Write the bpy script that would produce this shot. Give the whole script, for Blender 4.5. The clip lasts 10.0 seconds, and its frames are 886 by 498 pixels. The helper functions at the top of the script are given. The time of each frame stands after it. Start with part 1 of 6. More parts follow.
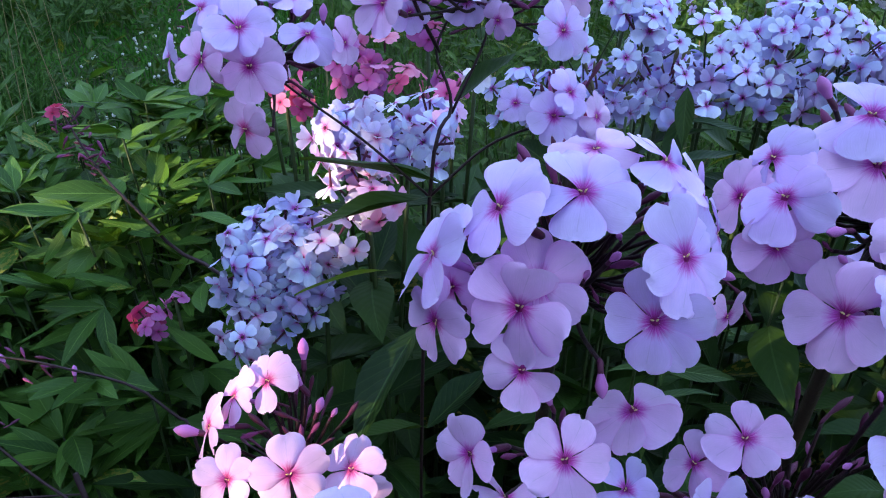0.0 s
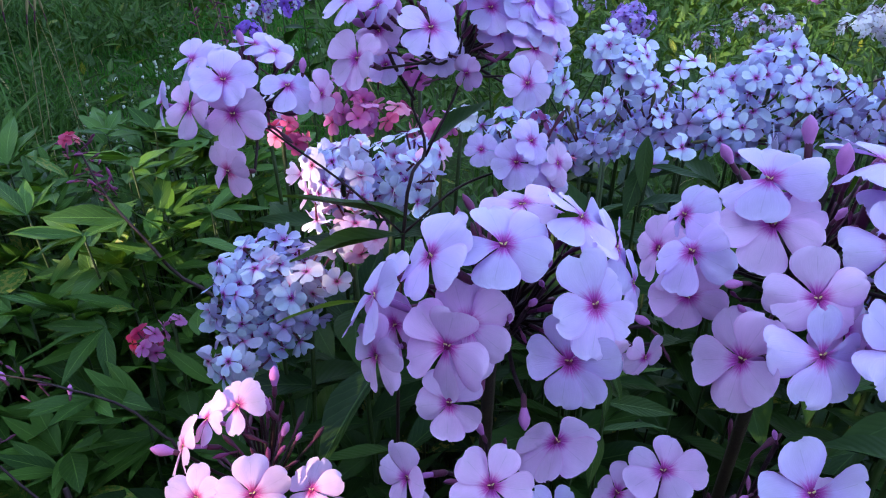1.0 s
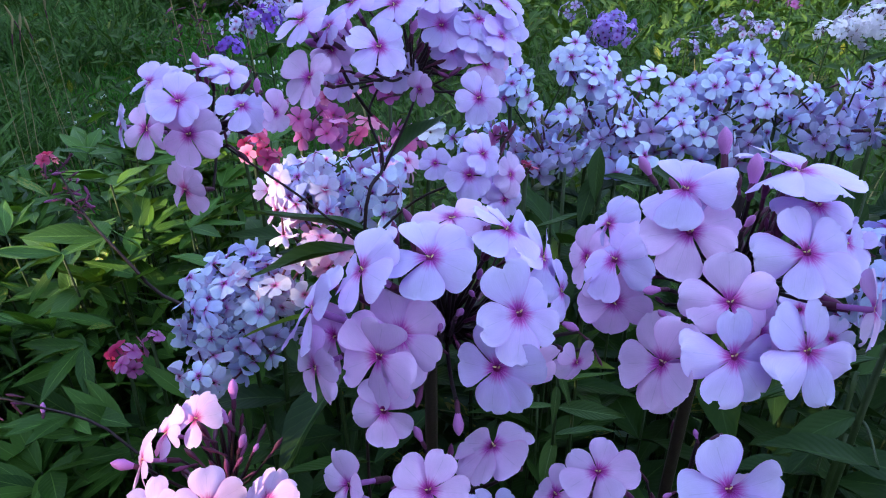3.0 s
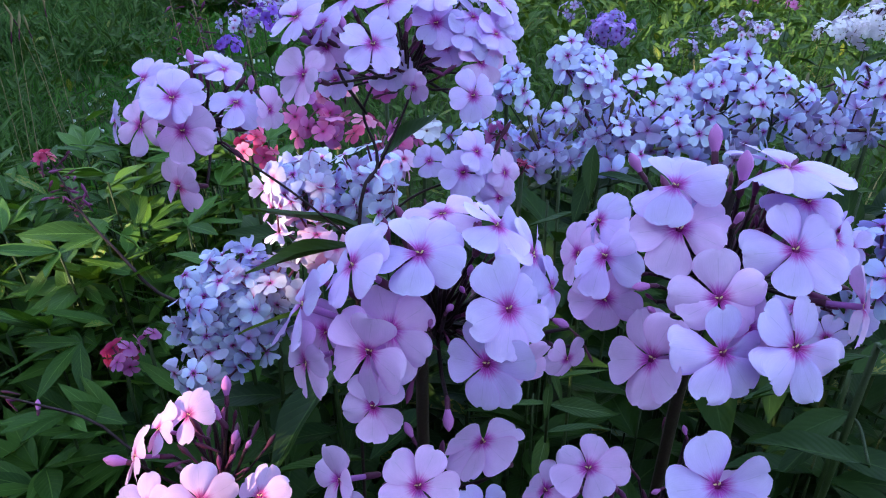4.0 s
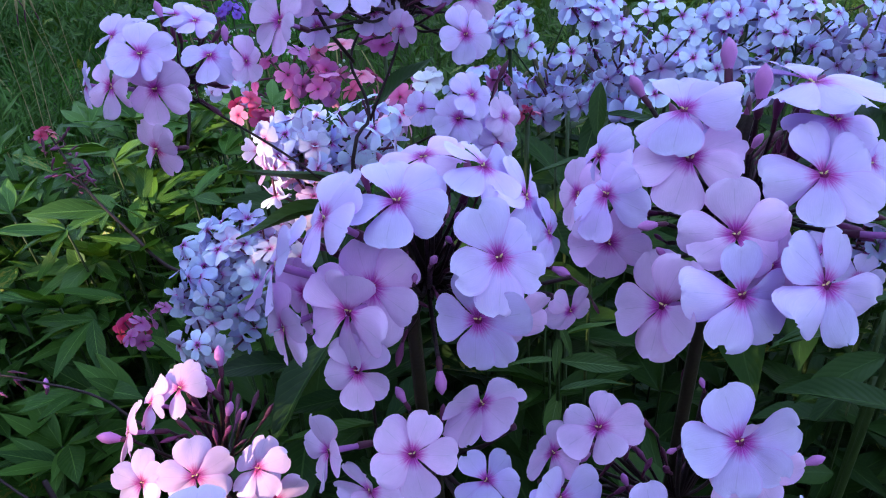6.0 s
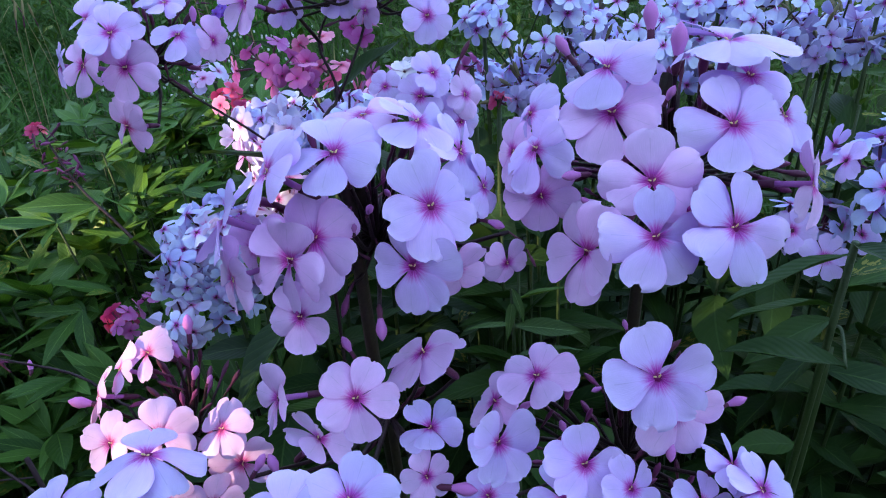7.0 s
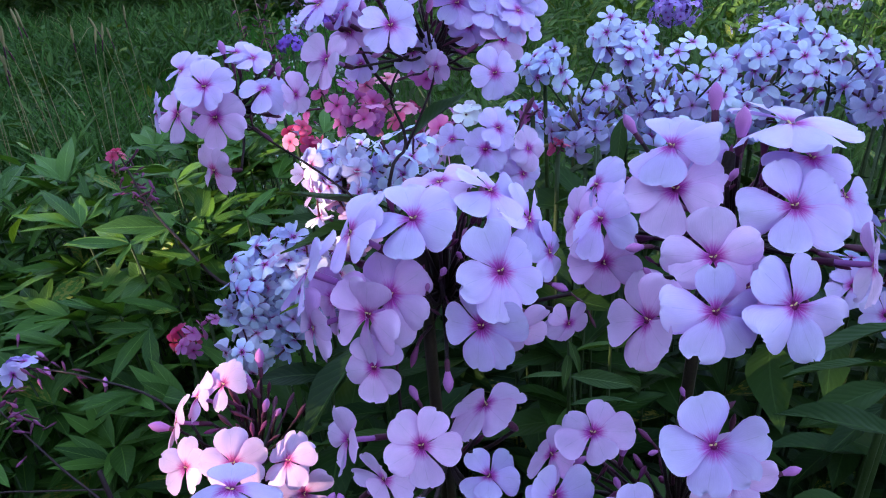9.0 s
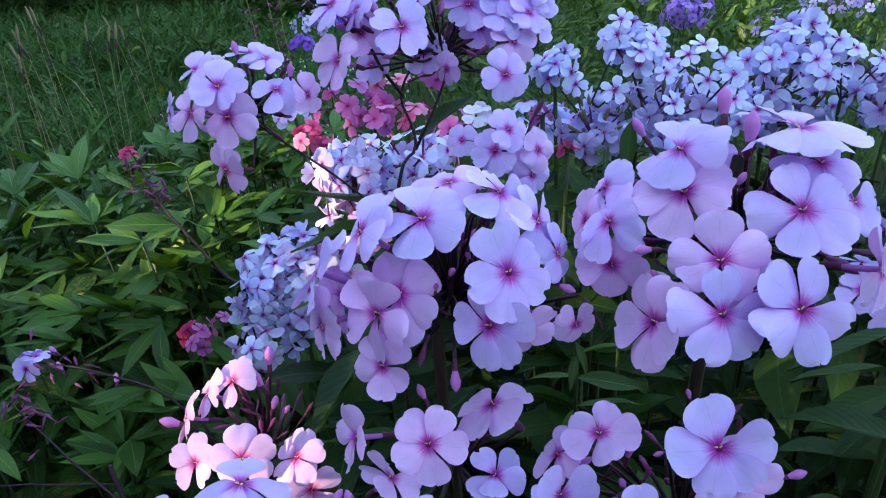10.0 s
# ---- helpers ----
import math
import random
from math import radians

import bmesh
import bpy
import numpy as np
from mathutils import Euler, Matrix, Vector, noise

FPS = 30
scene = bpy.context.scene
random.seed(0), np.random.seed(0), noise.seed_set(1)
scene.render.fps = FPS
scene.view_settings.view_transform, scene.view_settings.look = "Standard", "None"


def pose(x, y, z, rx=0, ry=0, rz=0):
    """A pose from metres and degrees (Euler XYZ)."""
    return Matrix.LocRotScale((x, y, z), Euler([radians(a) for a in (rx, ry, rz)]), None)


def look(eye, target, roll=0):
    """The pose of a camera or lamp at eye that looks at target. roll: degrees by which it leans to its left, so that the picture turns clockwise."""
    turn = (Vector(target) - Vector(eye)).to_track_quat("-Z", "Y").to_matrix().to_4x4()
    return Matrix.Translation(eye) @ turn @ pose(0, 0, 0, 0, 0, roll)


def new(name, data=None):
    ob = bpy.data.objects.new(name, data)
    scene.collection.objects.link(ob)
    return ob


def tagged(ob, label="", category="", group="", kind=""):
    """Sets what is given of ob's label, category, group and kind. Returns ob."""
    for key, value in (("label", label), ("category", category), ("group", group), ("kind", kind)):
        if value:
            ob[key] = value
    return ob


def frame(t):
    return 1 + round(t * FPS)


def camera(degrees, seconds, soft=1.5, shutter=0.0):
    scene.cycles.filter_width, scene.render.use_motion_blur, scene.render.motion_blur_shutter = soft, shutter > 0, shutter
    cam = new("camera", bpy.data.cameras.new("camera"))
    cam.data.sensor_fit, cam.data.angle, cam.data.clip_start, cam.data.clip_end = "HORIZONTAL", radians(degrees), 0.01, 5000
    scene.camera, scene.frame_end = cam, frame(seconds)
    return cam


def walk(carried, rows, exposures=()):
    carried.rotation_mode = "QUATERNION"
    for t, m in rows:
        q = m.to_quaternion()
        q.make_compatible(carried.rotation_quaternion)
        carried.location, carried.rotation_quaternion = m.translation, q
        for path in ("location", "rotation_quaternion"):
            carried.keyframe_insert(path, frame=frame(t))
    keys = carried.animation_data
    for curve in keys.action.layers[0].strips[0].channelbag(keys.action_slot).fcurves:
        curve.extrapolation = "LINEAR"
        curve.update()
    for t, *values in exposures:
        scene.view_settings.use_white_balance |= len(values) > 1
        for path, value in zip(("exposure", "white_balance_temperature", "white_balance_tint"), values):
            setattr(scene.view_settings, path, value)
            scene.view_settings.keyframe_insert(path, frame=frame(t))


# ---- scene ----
cam = camera(68.3, 10.0, soft=1.1)
METRES, EYE, TILT, LEAN, TURN = 0.16, 1.25, -30.0, 0.0, 0.0
EXPOSURE, KELVIN, TINT = 2.9, 6420, 18
ROWS = [
    (0.0, 0.0, 0.0, 0.0, 0.0, -0.0, -0.0),
    (0.5, 0.0796, -0.0375, 0.0148, 0.5, 0.63, -0.5),
    (1.0, 0.1504, -0.1428, 0.0419, 1.03, 2.08, -1.19),
    (1.5, 0.2153, -0.2028, 0.0593, 0.41, 2.84, 0.25),
    (2.0, 0.2446, -0.2056, 0.0635, 0.55, 3.04, 0.82),
    (3.5, 0.2966, -0.1951, 0.0429, 0.6, 2.86, -0.17),
    (4.0, 0.3053, -0.1994, 0.0403, 0.54, 2.89, -0.07),
    (4.5, 0.3282, -0.1746, 0.022, -0.66, 3.08, -0.67),
    (5.0, 0.319, -0.1326, 0.0271, 0.81, 1.94, 0.72),
    (5.5, 0.3416, -0.0717, 0.0251, 1.45, 0.33, 1.74),
    (6.0, 0.3798, -0.0578, 0.0127, 2.57, -0.31, 2.76),
    (6.2, 0.4252, -0.0789, -0.0202, 1.94, -0.15, 3.17),
    (7.3, 0.5096, -0.1211, -0.1118, 3.60, 0.22, 2.80),
    (7.5, 0.4976, -0.1208, -0.1138, 4.56, 0.02, 2.37),
    (8.0, 0.4837, -0.223, -0.076, 7.24, 1.45, 1.15),
    (8.5, 0.4897, -0.2292, -0.0551, 6.72, 2.08, 0.09),
    (9.0, 0.468, -0.2251, -0.0229, 6.7, 2.36, 0.72),
    (9.5, 0.4768, -0.2345, -0.0278, 7.02, 2.24, 0.66),
    (10.0, 0.4693, -0.2393, -0.0232, 7.43, 2.39, 0.11),
]
walk(cam, [(t, pose(0, 0, EYE, TILT, LEAN, TURN) @ pose(METRES * x, METRES * y, METRES * z, 90 + pitch, roll, yaw)) for t, x, y, z, yaw, pitch, roll in ROWS],
     [(0.0, EXPOSURE, KELVIN, TINT), (10.0, EXPOSURE, KELVIN, TINT)])

# ---- light: open shade under a blue sky, a low sun that slips through gaps in the trees ----
SUN_AZ, SUN_EL = 238.0, 20.0      # degrees clockwise from +y, and above the horizon
TO_SUN = Vector((math.sin(radians(SUN_AZ)) * math.cos(radians(SUN_EL)), math.cos(radians(SUN_AZ)) * math.cos(radians(SUN_EL)), math.sin(radians(SUN_EL))))
world = bpy.data.worlds.new("sky")
scene.world = world
world.use_nodes = True
wn = world.node_tree
sky = wn.nodes.new("ShaderNodeTexSky")
sky.sky_type, sky.sun_disc = "NISHITA", False
sky.sun_elevation, sky.sun_rotation = radians(SUN_EL), radians(SUN_AZ)
wn.links.new(sky.outputs[0], wn.nodes["Background"].inputs[0])
wn.nodes["Background"].inputs[1].default_value = 0.15
sun = new("sun", bpy.data.lights.new("sun", "SUN"))
sun.data.energy, sun.data.angle, sun.data.color = 1.9, radians(0.5), (1.0, 0.83, 0.62)
sun.matrix_world = look(TO_SUN * 50, (0, 0, 0))


# ---- materials ----
def node_mat(name):
    m = bpy.data.materials.new(name)
    m.use_nodes = True
    nt = m.node_tree
    return m, nt, nt.nodes["Principled BSDF"]


def nd(nt, kind, **inputs):
    n = nt.nodes.new(kind)
    for k, v in inputs.items():
        n.inputs[k].default_value = v
    return n


def ramp(nt, fac, stops):
    r = nt.nodes.new("ShaderNodeValToRGB")
    el = r.color_ramp.elements
    while len(el) < len(stops):
        el.new(0.5)
    for e, (p, c) in zip(el, stops):
        e.position, e.color = p, (*c, 1)
    nt.links.new(fac, r.inputs[0])
    return r.outputs[0]


def maths(nt, op, a, b=0.0, c=None):
    n = nt.nodes.new("ShaderNodeMath")
    n.operation = op
    for i, v in enumerate((a, b) if c is None else (a, b, c)):
        if isinstance(v, (int, float)):
            n.inputs[i].default_value = v
        else:
            nt.links.new(v, n.inputs[i])
    return n.outputs[0]


def mixc(nt, fac, a, b, mode="MIX"):
    n = nt.nodes.new("ShaderNodeMix")
    n.data_type, n.blend_type = "RGBA", mode
    for sock, v in ((n.inputs[0], fac), (n.inputs[6], a), (n.inputs[7], b)):
        if isinstance(v, (int, float)):
            sock.default_value = v
        elif isinstance(v, tuple):
            sock.default_value = (*v, 1)
        else:
            nt.links.new(v, sock)
    return n.outputs[2]


def noise_at(nt, vec, scale, detail=3.0):
    n = nd(nt, "ShaderNodeTexNoise", Scale=scale, Detail=detail)
    if vec is not None:
        nt.links.new(vec, n.inputs["Vector"])
    return n.outputs["Fac"]


def stretched(nt, vec, scale):
    n = nt.nodes.new("ShaderNodeMapping")
    n.inputs["Scale"].default_value = scale
    nt.links.new(vec, n.inputs["Vector"])
    return n.outputs[0]


def thin_shader(m, nt, bsdf, colour, through_colour, share):
    """A thin petal or leaf: part of the light passes through it."""
    tr = nt.nodes.new("ShaderNodeBsdfTranslucent")
    mx = nt.nodes.new("ShaderNodeMixShader")
    mx.inputs[0].default_value = share
    nt.links.new(through_colour, tr.inputs["Color"])
    nt.links.new(colour, bsdf.inputs["Base Color"])
    nt.links.new(bsdf.outputs[0], mx.inputs[1])
    nt.links.new(tr.outputs[0], mx.inputs[2])
    nt.links.new(mx.outputs[0], nt.nodes["Material Output"].inputs["Surface"])


def petal_material(name, base, rim, eye, deep, eye_end=0.36):
    m, nt, bsdf = node_mat(name)
    uv = nt.nodes.new("ShaderNodeUVMap").outputs[0]
    sep = nt.nodes.new("ShaderNodeSeparateXYZ")
    nt.links.new(uv, sep.inputs[0])
    u, v = sep.outputs[0], sep.outputs[1]
    side = maths(nt, "ABSOLUTE", maths(nt, "SUBTRACT", u, 0.5))
    info = nt.nodes.new("ShaderNodeObjectInfo").outputs["Random"]
    veins = noise_at(nt, stretched(nt, uv, (26.0, 1.6, 1.0)), 1.0, 4.0)
    fine = noise_at(nt, stretched(nt, uv, (70.0, 5.0, 1.0)), 1.0, 3.0)
    blotch = noise_at(nt, stretched(nt, uv, (2.2, 2.0, 1.0)), 1.0, 2.0)
    reach = maths(nt, "ADD", v, maths(nt, "MULTIPLY", side, 0.06))
    reach = maths(nt, "ADD", reach, maths(nt, "MULTIPLY", maths(nt, "SUBTRACT", veins, 0.5), 0.30))
    mid = tuple(0.45 * a + 0.55 * b for a, b in zip(eye, base))
    ring = ramp(nt, reach, [(0.0, deep), (0.09, deep), (0.17, eye), (0.25, mid), (eye_end, base), (1.0, rim)])
    tone = maths(nt, "MULTIPLY_ADD", blotch, 0.30, 0.85)
    tone = maths(nt, "MULTIPLY", tone, maths(nt, "MULTIPLY_ADD", fine, 0.22, 0.88))
    tone = maths(nt, "MULTIPLY", tone, maths(nt, "MULTIPLY_ADD", info, 0.28, 0.80))
    seam = maths(nt, "MULTIPLY", maths(nt, "LESS_THAN", side, maths(nt, "MULTIPLY", veins, 0.022)), maths(nt, "LESS_THAN", v, 0.8))
    tone = maths(nt, "MULTIPLY", tone, maths(nt, "MULTIPLY_ADD", seam, -0.10, 1.0))
    hsv = nt.nodes.new("ShaderNodeHueSaturation")
    nt.links.new(maths(nt, "MULTIPLY_ADD", info, 0.035, 0.482), hsv.inputs["Hue"])
    nt.links.new(tone, hsv.inputs["Value"])
    nt.links.new(ring, hsv.inputs["Color"])
    col = hsv.outputs[0]
    # the margins carry a magenta line out of the eye, which also paints the contact shadow between petals
    line = maths(nt, "MULTIPLY", maths(nt, "GREATER_THAN", side, maths(nt, "MULTIPLY_ADD", veins, 0.05, 0.43)), maths(nt, "LESS_THAN", v, 0.72))
    col = mixc(nt, maths(nt, "MULTIPLY", line, 0.30), col, mid)
    # old petals brown a little at the rim
    wear = maths(nt, "MULTIPLY", maths(nt, "GREATER_THAN", maths(nt, "ADD", v, maths(nt, "MULTIPLY", blotch, 0.25)), 1.13), 0.35)
    col = mixc(nt, wear, col, (0.36, 0.22, 0.20))
    bump = nd(nt, "ShaderNodeBump", Strength=0.22, Distance=0.0006)
    nt.links.new(fine, bump.inputs["Height"])
    nt.links.new(bump.outputs[0], bsdf.inputs["Normal"])
    bsdf.inputs["Roughness"].default_value = 0.58
    bsdf.inputs["Specular IOR Level"].default_value = 0.35
    bsdf.inputs["Sheen Weight"].default_value = 0.15
    thin_shader(m, nt, bsdf, col, mixc(nt, 1.0, col, (1.12, 0.76, 1.10), "MULTIPLY"), 0.26)
    return m


def leaf_material(name, dark, light, vein, gloss=0.48, share=0.22, shine=0.12):
    m, nt, bsdf = node_mat(name)
    uv = nt.nodes.new("ShaderNodeUVMap").outputs[0]
    sep = nt.nodes.new("ShaderNodeSeparateXYZ")
    nt.links.new(uv, sep.inputs[0])
    u, v = sep.outputs[0], sep.outputs[1]
    side = maths(nt, "ABSOLUTE", maths(nt, "SUBTRACT", u, 0.5))
    info = nt.nodes.new("ShaderNodeObjectInfo").outputs["Random"]
    isl = nt.nodes.new("ShaderNodeNewGeometry").outputs["Random Per Island"]
    pick = maths(nt, "FRACT", maths(nt, "ADD", info, isl))
    mott = noise_at(nt, stretched(nt, uv, (5.0, 9.0, 1.0)), 1.0, 4.0)
    # side veins that sweep towards the tip
    wave = maths(nt, "SINE", maths(nt, "MULTIPLY", maths(nt, "SUBTRACT", v, maths(nt, "MULTIPLY", side, 0.55)), 62.0))
    rib = maths(nt, "LESS_THAN", side, 0.022)
    fac = maths(nt, "ADD", maths(nt, "MULTIPLY", pick, 0.75), maths(nt, "MULTIPLY", mott, 0.35))
    col = mixc(nt, fac, dark, light)
    col = mixc(nt, maths(nt, "MULTIPLY", maths(nt, "GREATER_THAN", wave, 0.92), 0.14), col, vein)
    col = mixc(nt, maths(nt, "MULTIPLY", rib, 0.55), col, vein)
    # yellowed and spotted places on some leaves
    old = maths(nt, "MULTIPLY", maths(nt, "GREATER_THAN", pick, 0.965), maths(nt, "GREATER_THAN", mott, 0.52))
    col = mixc(nt, maths(nt, "MULTIPLY", old, 0.6), col, (0.30, 0.26, 0.05))
    bump = nd(nt, "ShaderNodeBump", Strength=0.22, Distance=0.0006)
    nt.links.new(maths(nt, "ADD", maths(nt, "MULTIPLY", wave, 0.5), mott), bump.inputs["Height"])
    nt.links.new(bump.outputs[0], bsdf.inputs["Normal"])
    bsdf.inputs["Roughness"].default_value = gloss
    bsdf.inputs["Specular IOR Level"].default_value = shine
    thin = mixc(nt, 1.0, col, (1.35, 1.25, 0.45), "MULTIPLY")
    thin_shader(m, nt, bsdf, col, thin, share)
    return m


def plain_material(name, a, b, scale, rough=0.6, bump_by=0.2):
    m, nt, bsdf = node_mat(name)
    geo = nt.nodes.new("ShaderNodeTexCoord").outputs["Object"]
    n1, n2 = noise_at(nt, geo, scale, 4.0), noise_at(nt, geo, scale * 9, 3.0)
    col = mixc(nt, maths(nt, "MULTIPLY_ADD", n2, 0.4, maths(nt, "MULTIPLY", n1, 0.6)), a, b)
    nt.links.new(col, bsdf.inputs["Base Color"])
    bsdf.inputs["Roughness"].default_value = rough
    bsdf.inputs["Specular IOR Level"].default_value = 0.2
    bump = nd(nt, "ShaderNodeBump", Strength=bump_by, Distance=0.002)
    nt.links.new(n2, bump.inputs["Height"])
    nt.links.new(bump.outputs[0], bsdf.inputs["Normal"])
    return m


def blade_material(name, dark, light, share=0.3):
    m, nt, bsdf = node_mat(name)
    isl = nt.nodes.new("ShaderNodeNewGeometry").outputs["Random Per Island"]
    geo = nt.nodes.new("ShaderNodeTexCoord").outputs["Object"]
    fac = maths(nt, "ADD", maths(nt, "MULTIPLY_ADD", isl, 0.6, -0.30), maths(nt, "MULTIPLY", noise_at(nt, geo, 1.3), 1.1))
    col = mixc(nt, fac, dark, light)
    dry = maths(nt, "GREATER_THAN", isl, 0.985)
    col = mixc(nt, dry, col, (0.30, 0.24, 0.10))
    bsdf.inputs["Roughness"].default_value = 0.7
    bsdf.inputs["Specular IOR Level"].default_value = 0.2
    thin_shader(m, nt, bsdf, col, col, share)
    return m


LAVENDER = petal_material("lavender_petal", (0.71, 0.53, 0.92), (0.79, 0.66, 0.97), (0.58, 0.08, 0.50), (0.32, 0.008, 0.20), 0.35)
PINKISH = petal_material("pinkish_lavender_petal", (0.83, 0.52, 0.83), (0.87, 0.60, 0.89), (0.60, 0.07, 0.46), (0.34, 0.008, 0.18), 0.35)
BLUSH = petal_material("blush_petal", (0.74, 0.46, 0.72), (0.78, 0.53, 0.77), (0.60, 0.08, 0.32), (0.35, 0.01, 0.12))
BLUE = petal_material("pale_blue_petal", (0.52, 0.58, 0.90), (0.62, 0.71, 0.95), (0.48, 0.06, 0.48), (0.30, 0.01, 0.22), 0.50)
FRESH = petal_material("fresh_blue_petal", (0.66, 0.75, 0.96), (0.76, 0.85, 0.98), (0.50, 0.05, 0.46), (0.30, 0.01, 0.20), 0.46)
OLD_BLUE = petal_material("faded_blue_petal", (0.36, 0.32, 0.54), (0.42, 0.38, 0.60), (0.32, 0.14, 0.38), (0.2, 0.04, 0.18), 0.46)
ICE = petal_material("white_petal", (0.66, 0.62, 0.82), (0.74, 0.72, 0.88), (0.60, 0.14, 0.42), (0.4, 0.04, 0.2), 0.42)
ROSE = petal_material("rose_petal", (0.62, 0.05, 0.17), (0.66, 0.10, 0.24), (0.45, 0.01, 0.08), (0.3, 0.0, 0.04))
CORAL = petal_material("coral_pink_petal", (0.74, 0.20, 0.34), (0.80, 0.30, 0.44), (0.55, 0.02, 0.12), (0.35, 0.0, 0.05))
MAUVE = petal_material("mauve_petal", (0.46, 0.10, 0.34), (0.54, 0.18, 0.42), (0.40, 0.03, 0.22), (0.2, 0.0, 0.1))
VIOLET = petal_material("violet_petal", (0.22, 0.07, 0.55), (0.30, 0.12, 0.62), (0.2, 0.02, 0.35), (0.1, 0.0, 0.15))
PURPLE = petal_material("far_purple_petal", (0.36, 0.22, 0.66), (0.44, 0.30, 0.74), (0.3, 0.06, 0.45), (0.15, 0.0, 0.2))
WHITE = petal_material("clean_white_petal", (0.76, 0.78, 0.84), (0.80, 0.82, 0.86), (0.70, 0.72, 0.70), (0.5, 0.55, 0.4))
TUBE = plain_material("flower_tube", (0.36, 0.10, 0.34), (0.46, 0.18, 0.46), 300, 0.55)
OLIVE_STEM = plain_material("olive_stem", (0.020, 0.014, 0.010), (0.048, 0.036, 0.020), 110, 0.5)
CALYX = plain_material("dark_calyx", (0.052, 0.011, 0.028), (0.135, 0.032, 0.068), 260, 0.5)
THROAT = plain_material("throat", (0.16, 0.006, 0.08), (0.26, 0.015, 0.13), 300, 0.7)
ANTHER = plain_material("anther", (0.66, 0.46, 0.16), (0.80, 0.66, 0.36), 400, 0.7)
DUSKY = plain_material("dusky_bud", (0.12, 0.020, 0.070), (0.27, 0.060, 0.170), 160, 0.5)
BUD = plain_material("bud", (0.42, 0.10, 0.34), (0.56, 0.22, 0.50), 160, 0.5)
DARK_STEM = plain_material("dark_stem", (0.016, 0.007, 0.010), (0.045, 0.020, 0.022), 120, 0.5)
GREEN_STEM = plain_material("green_stem", (0.018, 0.034, 0.009), (0.045, 0.070, 0.020), 90, 0.5)
# green taken almost to black: the deep shade under the heads is in this colour
SHADED_PHLOX_LEAF = leaf_material("shaded_phlox_leaf", (0.006, 0.020, 0.004), (0.032, 0.072, 0.012), (0.055, 0.11, 0.028))
BUSH_LEAF = leaf_material("peony_leaf", (0.013, 0.044, 0.008), (0.080, 0.182, 0.026), (0.15, 0.28, 0.06), 0.42, 0.25, 0.14)
WEED_LEAF = leaf_material("weed_leaf", (0.014, 0.040, 0.006), (0.056, 0.115, 0.014), (0.15, 0.24, 0.08), 0.6, 0.25, 0.2)
# yellow-green leaf with the sunlight on it put into the lighter colour
SUNLIT_LEAF = leaf_material("sunlit_leaf", (0.10, 0.18, 0.030), (0.17, 0.26, 0.05), (0.26, 0.34, 0.12), 0.4, 0.3)
LAWN = blade_material("lawn_blade", (0.016, 0.085, 0.008), (0.058, 0.215, 0.016))
TALL = blade_material("tall_grass_blade", (0.018, 0.062, 0.010), (0.072, 0.160, 0.024))
TREE_LEAF = blade_material("tree_leaf", (0.03, 0.07, 0.02), (0.07, 0.13, 0.03))
SOIL = plain_material("soil", (0.020, 0.022, 0.012), (0.045, 0.060, 0.022), 3.0, 0.95, 0.6)
GROUND = plain_material("ground_turf", (0.014, 0.026, 0.005), (0.036, 0.060, 0.010), 1.5, 0.95, 0.6)
BARK = plain_material("bark", (0.05, 0.04, 0.03), (0.12, 0.095, 0.07), 8.0, 0.9, 0.6)
DRY = plain_material("dry_stem", (0.17, 0.13, 0.06), (0.32, 0.25, 0.12), 60, 0.8)
CLOVER = plain_material("clover_head", (0.55, 0.56, 0.50), (0.68, 0.68, 0.64), 80, 0.8)
SPENT = plain_material("spent_calyx", (0.10, 0.10, 0.045), (0.20, 0.16, 0.085), 200, 0.7)


# ---- builders ----
rng = random.Random(7)


def mesh_from(name, verts, faces, mats, uvs=None, slots=None, smooth=True):
    me = bpy.data.meshes.new(name)
    me.from_pydata(verts, [], faces)
    for mt in mats:
        me.materials.append(mt)
    if slots:
        me.polygons.foreach_set("material_index", slots)
    if uvs:
        lay = me.uv_layers.new(name="UVMap")
        idx = np.empty(len(me.loops), dtype=np.int32)
        me.loops.foreach_get("vertex_index", idx)
        lay.data.foreach_set("uv", np.array(uvs, dtype=np.float32)[idx].ravel())
    if smooth:
        me.polygons.foreach_set("use_smooth", [True] * len(me.polygons))
    me.update()
    return me


def child(name, me, parent, m, label=""):
    ob = new(name, me)
    ob.parent = parent
    ob.matrix_basis = m
    return tagged(ob, label)


def base_at(name, x, y, label, category, group=""):
    ob = new(name)
    ob.location = (x, y, 0)
    ob.empty_display_size = 0.05
    return tagged(ob, label, category, group)


def grid_faces(nu, nv, start=0):
    return [(start + j * nu + i, start + j * nu + i + 1, start + (j + 1) * nu + i + 1, start + (j + 1) * nu + i)
            for j in range(nv - 1) for i in range(nu - 1)]


